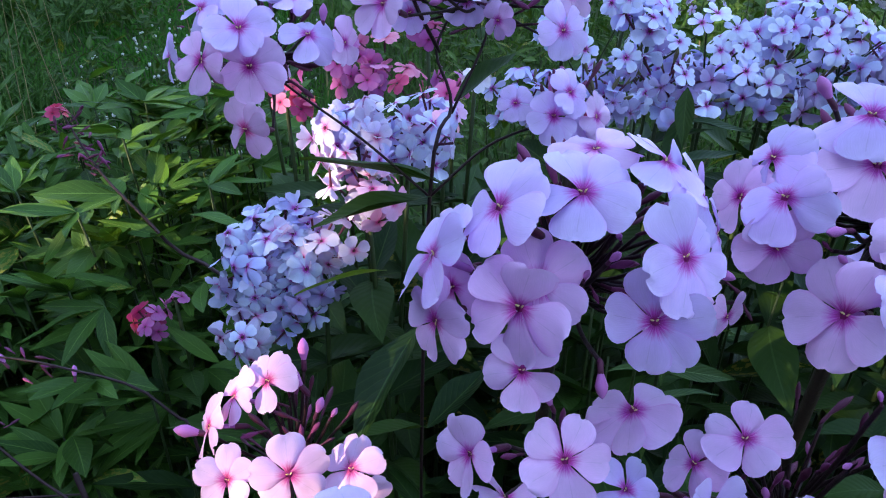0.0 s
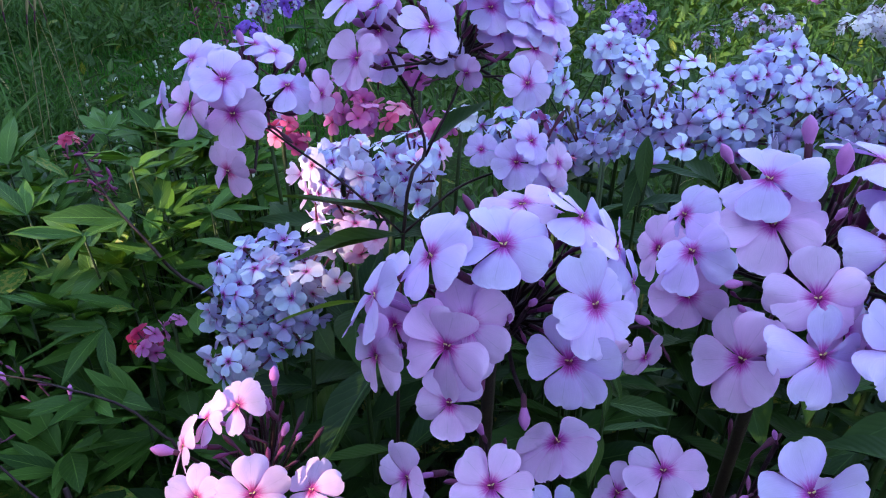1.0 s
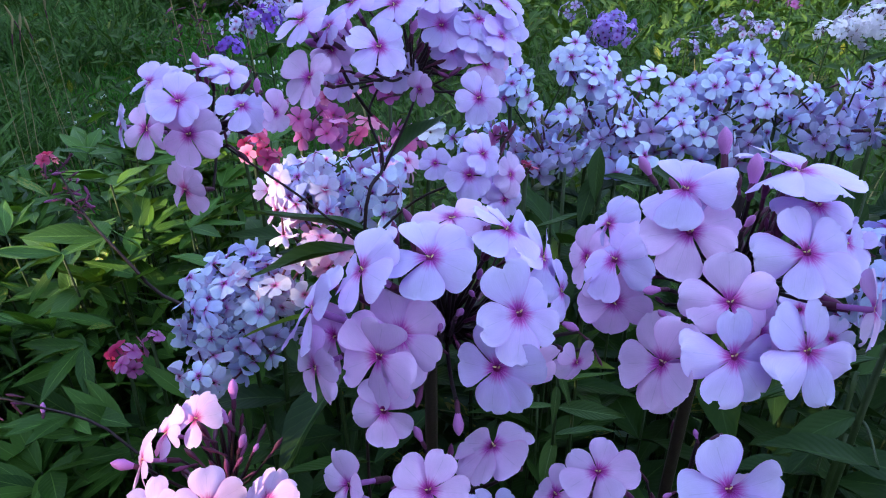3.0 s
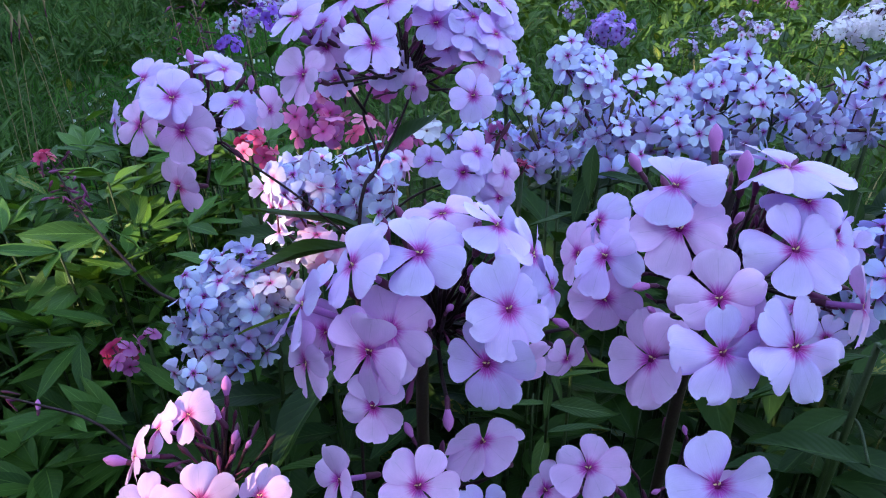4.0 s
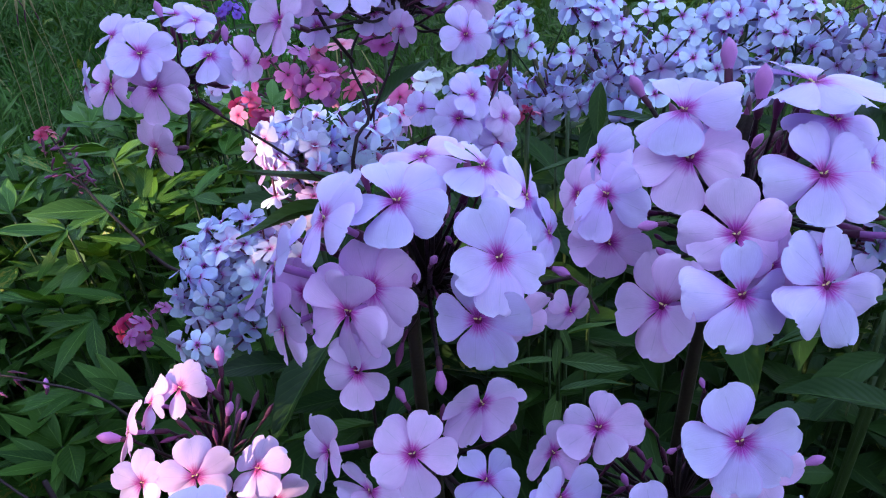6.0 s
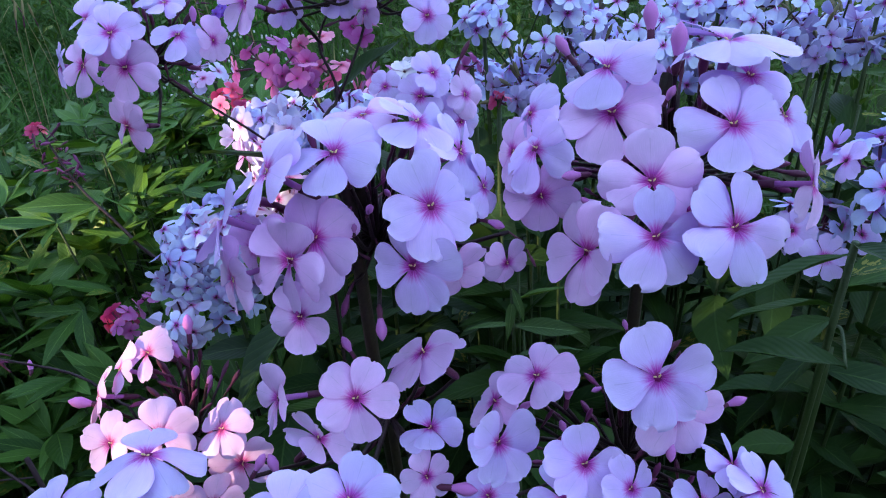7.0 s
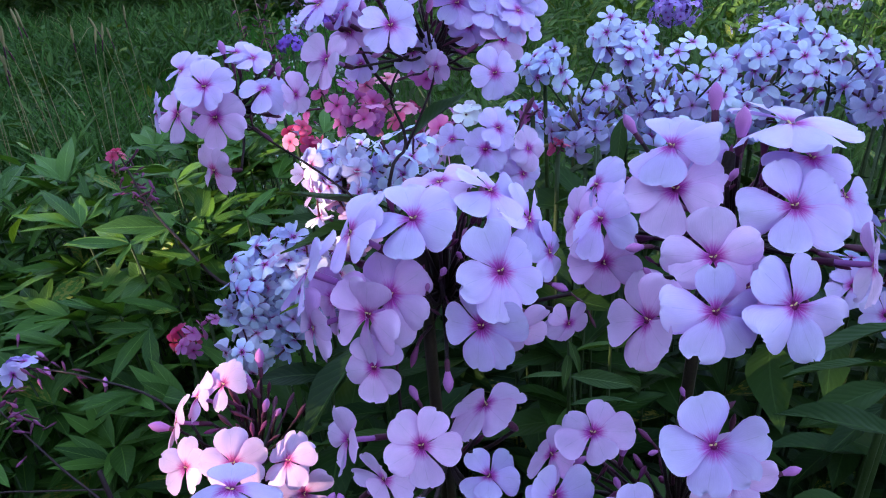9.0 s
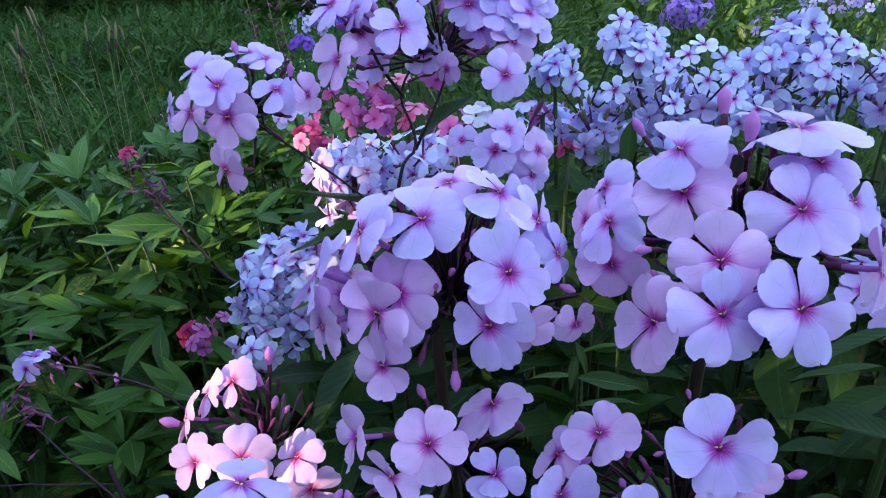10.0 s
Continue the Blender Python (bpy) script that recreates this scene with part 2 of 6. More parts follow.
def petal_points(r, fine=True, narrow=False, frill=False):
    """One corolla lobe along +x, of reach 1: broad, rounded, a little dished and waved."""
    nu = 7 if fine else 4
    steps = (0.07, 0.16, 0.28, 0.42, 0.56, 0.69, 0.80, 0.89, 0.955, 0.99) if fine else (0.08, 0.3, 0.58, 0.82, 0.97)
    wide, length = (r.uniform(0.31, 0.38) if narrow else r.uniform(0.40, 0.46)), (r.uniform(0.94, 1.06) if narrow or not fine else 1.0)
    top, droop, cup, twist = r.uniform(0.60, 0.70), r.uniform(0.02, 0.20), (r.uniform(-0.50, 0.05) if fine else r.uniform(-0.35, 0.25)), r.uniform(0.12, 0.26)
    if frill:
        droop, cup, twist = r.uniform(-0.35, 0.85), r.uniform(-1.3, 0.9), r.uniform(-0.35, 0.6)
    notch, ph = r.uniform(0.0, 0.06) if r.random() < 0.7 else r.uniform(0.06, 0.14), r.uniform(0, 6.28)
    ragged = r.uniform(0.004, 0.016)
    bend = r.uniform(-0.05, 0.05)
    verts, uvs = [], []
    for s in steps:
        if s < top:
            k = s / top
            w = wide * (0.13 + 0.87 * (k * k * (3 - 2 * k)))
        else:
            w = wide * math.sqrt(max(0.0, 1 - ((s - top) / (1.0 - top)) ** 2.7))
        for i in range(nu):
            u = 2 * i / (nu - 1) - 1
            x = s * length - notch * (1 - abs(u)) * max(0, (s - 0.8) / 0.2) + 0.0
            x += ragged * math.sin(5.3 * u + ph) * s * s + 0.6 * ragged * math.sin(13 * u + 2 * ph) * s ** 4
            y = u * w * (1 + 0.05 * math.sin(ph + 3 * s)) + bend * s * s
            z = 0.08 * math.sin(min(1, s * 2.2) * 1.57) - droop * s * s + cup * u * u * w + twist * u * w
            z -= 0.040 * math.exp(-(u / 0.22) ** 2) * math.sin(3.14 * min(1, s * 1.1))
            z += 0.030 * math.sin(ph + 4 * u + 6 * s) * s + 0.02 * math.sin(2 * ph + 9 * u) * s * s
            verts.append((x, y, z))
            uvs.append((0.5 + 0.5 * u, s))
    return verts, uvs, grid_faces(nu, len(steps))


def petal_set(mat, tag, count, seed):
    r = random.Random(seed)
    out = []
    for _ in range(count):
        v, uv, f = petal_points(r)
        out.append(mesh_from(tag, v, f, [mat], uv))
    return out


def ring_tube(points, radii, sides, verts, faces):
    """A tube along the points, appended to verts and faces."""
    pts = [Vector(p) for p in points]
    start = len(verts)
    side = None
    for i, p in enumerate(pts):
        d = (pts[min(i + 1, len(pts) - 1)] - pts[max(i - 1, 0)]).normalized()
        if side is None:
            side = d.orthogonal().normalized()
        side = (side - d * side.dot(d)).normalized()
        other = d.cross(side)
        for k in range(sides):
            a = 2 * math.pi * k / sides
            verts.append(tuple(p + radii[i] * (math.cos(a) * side + math.sin(a) * other)))
    for i in range(len(pts) - 1):
        for k in range(sides):
            a, b = start + i * sides + k, start + i * sides + (k + 1) % sides
            faces.append((a, b, b + sides, a + sides))
    faces.append(tuple(range(start + sides - 1, start - 1, -1)))
    faces.append(tuple(start + (len(pts) - 1) * sides + k for k in range(sides)))


def tube_mesh(name, points, radii, mat, sides=7):
    v, f = [], []
    ring_tube(points, radii, sides, v, f)
    return mesh_from(name, v, f, [mat])


def smooth_path(points, n):
    """A rounded line through the points."""
    p = [Vector(q) for q in points]
    p = [p[0] * 2 - p[1]] + p + [p[-1] * 2 - p[-2]]
    out = []
    for i in range(1, len(p) - 2):
        for k in range(n):
            t = k / n
            out.append(0.5 * (2 * p[i] + (p[i + 1] - p[i - 1]) * t + (2 * p[i - 1] - 5 * p[i] + 4 * p[i + 1] - p[i + 2]) * t * t
                              + (3 * p[i] - p[i - 1] - 3 * p[i + 1] + p[i + 2]) * t ** 3))
    return out + [p[-2]]


def heart_mesh():
    """Middle of a flower, at reach 1: dark throat, long narrow tube, calyx and two anthers."""
    v, f, s = [], [], []
    ring_tube([(0, 0, 0.012), (0, 0, -0.06), (0, 0, -0.5), (0, 0, -0.95)], [0.088, 0.080, 0.072, 0.06], 8, v, f)
    s += [0] * (len(f) - 2) + [3, 1]
    n = len(f)
    ring_tube([(0, 0, -0.72), (0, 0, -0.82), (0, 0, -1.1), (0, 0, -1.2)], [0.10, 0.095, 0.09, 0.04], 7, v, f)
    s += [1] * (len(f) - n)
    for k in range(2):
        n = len(f)
        a = 2.1 * k + 0.4
        c = Vector((0.030 * math.cos(a), 0.030 * math.sin(a), 0.015))
        out = Vector((math.cos(a + 0.5), math.sin(a + 0.5), 0))
        ring_tube([c - Vector((0, 0, 0.03)), c, c + 0.035 * out + Vector((0, 0, 0.022)), c + 0.065 * out + Vector((0, 0, 0.03))], [0.008, 0.017, 0.017, 0.005], 5, v, f)
        s += [2] * (len(f) - n)
    return mesh_from("flower", v, f, [TUBE, CALYX, ANTHER, THROAT], None, s)


def far_flower(mat, tag, seed, frill=False):
    """A whole small flower in one mesh."""
    r = random.Random(seed)
    V, U, F, S = [], [], [], []
    tilt = r.uniform(-0.1, 0.1)
    for k in range(5):
        v, uv, f = petal_points(r, False, mat in (BLUE, OLD_BLUE, FRESH) and not frill, frill)
        a = math.radians(72 * k) + r.uniform(-0.08, 0.08)
        n = len(V)
        for x, y, z in v:
            V.append((x * math.cos(a) - y * math.sin(a), x * math.sin(a) + y * math.cos(a), z + tilt * x))
        U += uv
        F += [tuple(n + i for i in q) for q in f]
        S += [0] * len(f)
    n, m = len(V), len(F)
    ring_tube([(0, 0, 0.05), (0, 0, -0.4), (0, 0, -0.8), (0, 0, -1.1)], [0.09, 0.07, 0.08, 0.04], 5, V, F)
    U += [(0.5, 0.02)] * (len(V) - n)
    S += [1] * (len(F) - m)
    return mesh_from("flower", V, F, [mat, CALYX], U, S)


def leaf_mesh(mat, seed, wide=(0.13, 0.19), fold=(0.15, 0.5)):
    """A lance-shaped leaf along +x, of length 1, folded along its rib and arched."""
    r = random.Random(seed)
    nu, nv = 5, 10
    w0, fo, arch, sway, top = r.uniform(*wide), r.uniform(*fold), r.uniform(0.05, 0.40), r.uniform(-0.10, 0.10), r.uniform(0.34, 0.48)
    ph, wv = r.uniform(0, 6.28), r.uniform(0.006, 0.02)
    V, U = [], []
    for j in range(nv):
        s = j / (nv - 1)
        k = s / top if s < top else (1 - s) / (1 - top)
        w = w0 * (0.06 + 0.94 * math.sin(0.5 * math.pi * k) ** (0.9 if s < top else 1.15)) * (1 if s < 0.995 else 0.15)
        for i in range(nu):
            u = 2 * i / (nu - 1) - 1
            V.append((s * (1 - 0.12 * arch), u * w + sway * s * s, abs(u) * w * fo - arch * s * s * 0.6 + 0.12 * s + wv * math.sin(ph + 9 * s + 3 * u) * abs(u)))
            U.append((0.5 + 0.5 * u, s))
    return mesh_from("leaf", V, grid_faces(nu, nv), [mat], U)


def bud_mesh(mat, seed, slim=0.19):
    """A closed, spindle-shaped bud along +z, of length 1, in its calyx."""
    r = random.Random(seed)
    V, F, S = [], [], []
    b = r.uniform(-0.08, 0.08)
    ring_tube([(0, 0, 0.0), (0, 0, 0.25), (b * 0.3, 0, 0.45), (b * 0.6, 0, 0.64), (b, 0, 0.82), (b * 1.2, 0, 0.94), (b * 1.3, 0, 1.0)],
              [slim * 0.30, slim * 0.36, slim * 0.70, slim * 0.98, slim * 0.78, slim * 0.36, slim * 0.04], 8, V, F)
    S += [0] * len(F)
    n = len(F)
    ring_tube([(0, 0, -0.12), (0, 0, 0.0), (0, 0, 0.3), (0, 0, 0.4)], [slim * 0.2, slim * 0.5, slim * 0.46, slim * 0.36], 7, V, F)
    S += [1] * (len(F) - n)
    return mesh_from("bud", V, F, [mat, CALYX], None, S)


HEART = heart_mesh()
PETALS = {"lavender": petal_set(LAVENDER, "petal", 12, 3), "pinkish": petal_set(PINKISH, "petal", 10, 5), "blush": petal_set(BLUSH, "petal", 8, 4)}
FAR = {k: [far_flower(mt, k, 10 * i + j) for j in range(4)] for i, (k, mt) in enumerate(
    (("lavender", LAVENDER), ("blue", BLUE), ("old", OLD_BLUE), ("ice", ICE), ("rose", ROSE), ("mauve", MAUVE), ("violet", VIOLET), ("purple", PURPLE), ("white", WHITE), ("blush", BLUSH), ("fresh", FRESH), ("coral", CORAL)))}
for k, mt in (("frill", BLUE), ("frill_fresh", FRESH), ("frill_ice", ICE), ("frill_old", OLD_BLUE)):
    FAR[k] = [far_flower(mt, k, 900 + j, True) for j in range(6)]
LEAVES = {"phlox": [leaf_mesh(SHADED_PHLOX_LEAF, 100 + i, (0.14, 0.20)) for i in range(7)], "bush": [leaf_mesh(BUSH_LEAF, 200 + i, (0.120, 0.195), (0.08, 0.35)) for i in range(7)],
          "weed": [leaf_mesh(WEED_LEAF, 300 + i, (0.10, 0.2)) for i in range(6)], "sunlit": [leaf_mesh(SUNLIT_LEAF, 400 + i, (0.12, 0.18)) for i in range(4)]}
BUDS = [bud_mesh(BUD, 500 + i) for i in range(4)]
SPENT_BUDS = [bud_mesh(SPENT, 540 + i, 0.09) for i in range(3)]
SEED = bud_mesh(DRY, 560, 0.055)
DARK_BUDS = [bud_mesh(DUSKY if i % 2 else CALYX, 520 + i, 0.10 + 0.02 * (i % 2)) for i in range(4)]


def facing(p, az, el, spin, size):
    """The pose of a flower at p whose face looks towards az (degrees clockwise from +y) and el above the level; spin turns it in its plane."""
    n = Vector((math.sin(radians(az)) * math.cos(radians(el)), math.cos(radians(az)) * math.cos(radians(el)), math.sin(radians(el))))
    x = Vector((0, 0, 1)).cross(n)
    x = x.normalized() if x.length > 0.02 else Vector((1, 0, 0))
    turn = Matrix((x, n.cross(x), n)).transposed().to_4x4()
    return Matrix.Translation(p) @ turn @ Matrix.Rotation(radians(spin), 4, "Z") @ Matrix.Scale(size, 4)


FACES = []      # middle, facing and reach of each large flower


def bloom(plant, p, az, el, spin, size, kind="lavender", heart=None, petals=()):
    """One large flower with its five petals; heart: where its stalk joins the head; petals: each one's angle, length and lift, where it is not regular."""
    local = Vector(p) - plant.location
    m = facing(local, az, el, spin, size)
    FACES.append((Vector(p), (m.to_3x3() @ Vector((0, 0, 1))).normalized(), size))
    fl = child("flower", HEART, plant, m)
    petals = petals or [(72 * k + rng.uniform(-6, 6), rng.uniform(0.94, 1.05), rng.uniform(-9, 10)) for k in range(5)]
    turns = [q[0] % 360 for q in petals]
    for k, (angle, length, lift) in enumerate(petals):
        ahead, behind = (min((sign * (q - turns[k])) % 360 for j, q in enumerate(turns) if j != k) for sign in (1, -1))
        broad = min(1.28, max(0.88, (ahead + behind) / 144))      # a petal fills the room between its neighbours
        child("petal", rng.choice(PETALS[kind]), fl, Matrix.Rotation(radians(angle), 4, "Z") @ Matrix.Translation((0.0, 0, 0.006 * k)) @ Matrix.Rotation(radians(-lift), 4, "Y") @ Matrix.Rotation(radians(rng.uniform(-12, 12)), 4, "X") @ Matrix.Diagonal((length, length * broad, length, 1)))
    if heart is not None:
        back = m @ Vector((0, 0, -1.15))
        h = Vector(heart) - plant.location
        mid = (back + h) / 2 + (m @ Vector((0, 0, -1.6)) - back) * 0.5
        child("stalk", tube_mesh("stalk", smooth_path([back, mid, h], 4), [0.0008] * 4 + [0.0011] * 4 + [0.0013], DARK_STEM, 5), plant, Matrix())
    return fl


def bud(plant, p, az, el, length, dark=False):
    m = facing(Vector(p) - plant.location, az, el, rng.uniform(0, 360), length)
    return child("bud", rng.choice(DARK_BUDS if dark else BUDS), plant, m)


def leaf(plant, p, az, rise, roll, length, kind="phlox"):
    """A leaf whose base is at p, pointing to az, rising by rise degrees."""
    m = Matrix.Translation(Vector(p) - plant.location) @ Matrix.Rotation(radians(90 - az), 4, "Z") @ Matrix.Rotation(radians(-rise), 4, "Y") @ Matrix.Rotation(radians(roll), 4, "X") @ Matrix.Scale(length, 4)
    return child("leaf", rng.choice(LEAVES[kind]), plant, m)


def stem_of(plant, points, r0, r1, mat, name="stem", sides=7):
    pts = smooth_path([Vector(p) - plant.location for p in points], 5)
    n = len(pts)
    return child(name, tube_mesh(name, pts, [r0 + (r1 - r0) * i / (n - 1) for i in range(n)], mat, sides), plant, Matrix())


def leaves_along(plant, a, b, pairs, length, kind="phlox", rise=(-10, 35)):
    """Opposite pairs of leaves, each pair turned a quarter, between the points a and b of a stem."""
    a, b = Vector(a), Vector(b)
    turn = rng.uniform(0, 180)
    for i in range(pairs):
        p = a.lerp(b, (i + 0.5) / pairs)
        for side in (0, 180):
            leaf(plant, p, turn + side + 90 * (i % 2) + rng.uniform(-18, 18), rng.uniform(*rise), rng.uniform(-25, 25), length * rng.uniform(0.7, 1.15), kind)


def dome(plant, c, radius, count, size, kinds, squash=0.8, up=(0, 0, 1), low=-0.25, spent=0):
    """A rounded flower head: small flowers over a dome round c, all facing outward."""
    c = Vector(c)
    up = Vector(up).normalized()
    for i in range(count):
        z = 1 - (1 - low) * (i + 0.5) / count
        a = 2.39996 * i + rng.uniform(-0.3, 0.3)
        q = math.sqrt(max(0, 1 - z * z))
        d = Vector((q * math.cos(a), q * math.sin(a), z))
        d = Vector((0, 0, 1)).rotation_difference(up) @ d
        p = c + Vector((d.x, d.y, d.z * squash)) * radius * rng.uniform(0.60, 1.20)
        d = (d + Vector((rng.uniform(-0.6, 0.6), rng.uniform(-0.6, 0.6), rng.uniform(-0.3, 0.6)))).normalized()
        m = facing(p - plant.location, math.degrees(math.atan2(d.x, d.y)), math.degrees(math.asin(d.z)), rng.uniform(0, 360), size * rng.uniform(0.85, 1.12))
        child("flower", rng.choice(FAR[rng.choice(kinds)]), plant, m)
    for i in range(count // 2 if count >= 30 else 0):
        d = Vector((rng.gauss(0, 1), rng.gauss(0, 1), rng.gauss(0.3, 1))).normalized()
        child("flower", rng.choice(FAR[rng.choice(kinds)]), plant, facing(c + d * radius * 0.72 - plant.location, math.degrees(math.atan2(d.x, d.y)), math.degrees(math.asin(d.z)), rng.uniform(0, 360), size))
    for i in range(spent):
        az, el = rng.uniform(0, 360), rng.uniform(-20, 70)
        d = Vector((math.sin(radians(az)) * math.cos(radians(el)), math.cos(radians(az)) * math.cos(radians(el)), math.sin(radians(el))))
        child("spent_calyx", rng.choice(SPENT_BUDS), plant, facing(c + d * radius * rng.uniform(0.3, 0.95) - plant.location, az, el, 0, 0.022))


def phlox(label, head, ground, group="", stem=DARK_STEM, r=0.0032):
    """A stem from the ground to a flower head, as the base of a plant."""
    plant = base_at("phlox_plant", ground[0], ground[1], label, "phlox", group)
    h = Vector(head)
    g = Vector((ground[0], ground[1], 0))
    stem_of(plant, [g, g.lerp(h, 0.5) + Vector((rng.uniform(-0.015, 0.015), rng.uniform(-0.015, 0.015), 0)), h], r * 1.3, r * 0.8, stem)
    return plant


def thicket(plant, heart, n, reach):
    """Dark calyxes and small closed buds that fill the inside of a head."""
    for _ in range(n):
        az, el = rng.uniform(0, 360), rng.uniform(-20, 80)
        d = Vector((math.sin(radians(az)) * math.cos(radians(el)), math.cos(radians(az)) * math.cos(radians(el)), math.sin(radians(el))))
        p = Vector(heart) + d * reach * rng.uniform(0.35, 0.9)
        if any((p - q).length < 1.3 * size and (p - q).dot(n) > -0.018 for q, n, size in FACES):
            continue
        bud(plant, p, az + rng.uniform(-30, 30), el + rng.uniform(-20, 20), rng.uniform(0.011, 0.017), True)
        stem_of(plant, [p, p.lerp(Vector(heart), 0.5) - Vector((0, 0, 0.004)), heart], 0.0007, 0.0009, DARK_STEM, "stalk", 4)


def seed_grass(head, n):
    """Tall grass stalks with tan seed heads."""
    plant = base_at("seed_grass", head[0], head[1], "tall grass stalks with tan seed heads", "grass", "seed grass")
    for _ in range(n):
        top = Vector(head) + Vector((rng.uniform(-0.10, 0.10), rng.uniform(-0.1, 0.1), rng.uniform(-0.12, 0.02)))
        foot = Vector((head[0] + rng.uniform(-0.05, 0.05), head[1] + rng.uniform(-0.05, 0.05), 0))
        stem_of(plant, [foot, foot.lerp(top, 0.6) + Vector((0, 0, 0.03)), top], 0.002, 0.0012, DRY, "stalk", 4)
        d = (top - foot).normalized()
        child("seed_head", SEED, plant, facing(top - plant.location - d * 0.02, math.degrees(math.atan2(d.x, d.y)), math.degrees(math.asin(d.z)) - 8, 0, 0.11))


def small_flower(plant, p, az, el, spin, size, kind, heart):
    """A single small flower on its own stalk."""
    m = facing(Vector(p) - plant.location, az, el, spin, size)
    child("flower", rng.choice(FAR[kind]), plant, m)
    stem_of(plant, [plant.location + m @ Vector((0, 0, -1.0)), plant.location + m @ Vector((0, 0, -1.7)), heart], 0.0007, 0.0010, GREEN_STEM, "stalk", 4)


# ---- the near phlox heads: each flower where it stands in its head ----

# centre
centre = base_at("phlox_plant", 0.044, 0.246, "tall phlox with a full head of lavender pink flowers", "phlox", "lavender phlox")
stem_of(centre, [(0.0436, 0.2456, 0.0000), (0.0379, 0.1846, 1.0781), (0.0436, 0.1956, 1.1263)], 0.0032, 0.0022, OLIVE_STEM)
centre_heart = (0.0436, 0.1956, 1.1263)
bloom(centre, (0.0392, 0.1662, 1.1722), -172, 58, 0, 0.0164, "lavender", centre_heart, ((113, 1.00, 1), (44, 1.00, -2), (338, 0.98, 5), (263, 0.98, 4), (194, 1.04, -2)))
bloom(centre, (0.0684, 0.1586, 1.1557), -200, 27, 0, 0.0168, "lavender", centre_heart, ((104, 1.06, -1), (24, 0.91, -15), (325, 0.98, -3), (258, 1.06, 5), (188, 0.98, 6)))
bloom(centre, (0.0223, 0.1550, 1.1411), -149, 22, 0, 0.0172, "pinkish", centre_heart, ((145, 1.00, 3), (79, 0.96, 30), (346, 1.00, 12), (284, 1.04, 5), (215, 1.01, 2)))
bloom(centre, (0.0286, 0.1643, 1.1435), -169, 27, 0, 0.0173, "pinkish", centre_heart, ((117, 0.97, -2), (40, 0.93, 8), (331, 0.96, 3), (278, 1.17, 3), (191, 1.00, 0)))
bloom(centre, (0.0615, 0.1537, 1.1370), -166, 22, 0, 0.0161, "lavender", centre_heart, ((183, 0.91, -7), (104, 1.00, 0), (16, 1.04, 4), (313, 1.03, 5), (266, 1.02, 0)))
bloom(centre, (0.0232, 0.1488, 1.1228), -167, 23, 0, 0.0124, "pinkish", centre_heart, ((122, 1.00, 0), (50, 1.00, 0), (333, 0.97, 5), (271, 1.03, 2), (195, 0.97, -4)))
bloom(centre, (0.0164, 0.1682, 1.1665), -110, 40, 0, 0.0166, "lavender", centre_heart, ((128, 1.13, -4), (71, 0.99, 3), (16, 1.00, -0), (285, 0.92, 2), (216, 0.99, -5)))
bloom(centre, (-0.0028, 0.1718, 1.1487), -98, 28, 0, 0.0186, "lavender", centre_heart, ((168, 1.07, -5), (113, 1.00, -8), (53, 1.02, -1), (341, 0.93, -2), (254, 0.99, 8)))
bloom(centre, (-0.0021, 0.1642, 1.1296), -131, 5, 253, 0.0148, "pinkish", centre_heart)
bloom(centre, (0.0465, 0.1876, 1.1769), -147, 88, 212, 0.0148, "pinkish", centre_heart)
bloom(centre, (0.0653, 0.1782, 1.1767), 123, 58, 0, 0.0144, "lavender", centre_heart, ((44, 0.98, -10), (344, 0.97, -9), (258, 1.00, -5), (182, 1.04, -10), (114, 0.99, 6)))
bloom(centre, (0.0782, 0.1791, 1.1652), 112, 28, 222, 0.0153, "lavender", centre_heart)
bloom(centre, (0.0855, 0.1789, 1.1519), 116, 13, 284, 0.0124, "lavender", centre_heart)
bloom(centre, (0.0744, 0.1662, 1.1267), 163, 2, 324, 0.0124, "pinkish", centre_heart)
bloom(centre, (0.0926, 0.1738, 1.1243), 150, -3, 273, 0.0093, "pinkish", centre_heart)
bloom(centre, (0.0031, 0.1775, 1.1338), -137, 14, 214, 0.0144, "pinkish", centre_heart)
bud(centre, (0.0475, 0.1614, 1.1518), 145, 58, 0.0070)
stem_of(centre, [(0.0475, 0.1614, 1.1518), (0.0456, 0.1785, 1.1331), (0.0436, 0.1956, 1.1263)], 0.0008, 0.0010, DARK_STEM, "stalk", 5)
bud(centre, (0.0419, 0.1641, 1.1437), 150, 76, 0.0055)
stem_of(centre, [(0.0419, 0.1641, 1.1437), (0.0428, 0.1799, 1.1290), (0.0436, 0.1956, 1.1263)], 0.0008, 0.0010, DARK_STEM, "stalk", 5)
bud(centre, (0.0482, 0.1562, 1.1196), 175, -57, 0.0112)
stem_of(centre, [(0.0482, 0.1562, 1.1196), (0.0459, 0.1759, 1.1170), (0.0436, 0.1956, 1.1263)], 0.0008, 0.0010, DARK_STEM, "stalk", 5)
bud(centre, (0.0553, 0.1805, 1.1543), 94, 73, 0.0066)
stem_of(centre, [(0.0553, 0.1805, 1.1543), (0.0495, 0.1881, 1.1343), (0.0436, 0.1956, 1.1263)], 0.0008, 0.0010, DARK_STEM, "stalk", 5)
bud(centre, (0.0459, 0.1779, 1.1534), -115, 80, 0.0061)
stem_of(centre, [(0.0459, 0.1779, 1.1534), (0.0447, 0.1868, 1.1339), (0.0436, 0.1956, 1.1263)], 0.0008, 0.0010, DARK_STEM, "stalk", 5)
bud(centre, (0.0844, 0.1775, 1.1402), 114, -8, 0.0090)
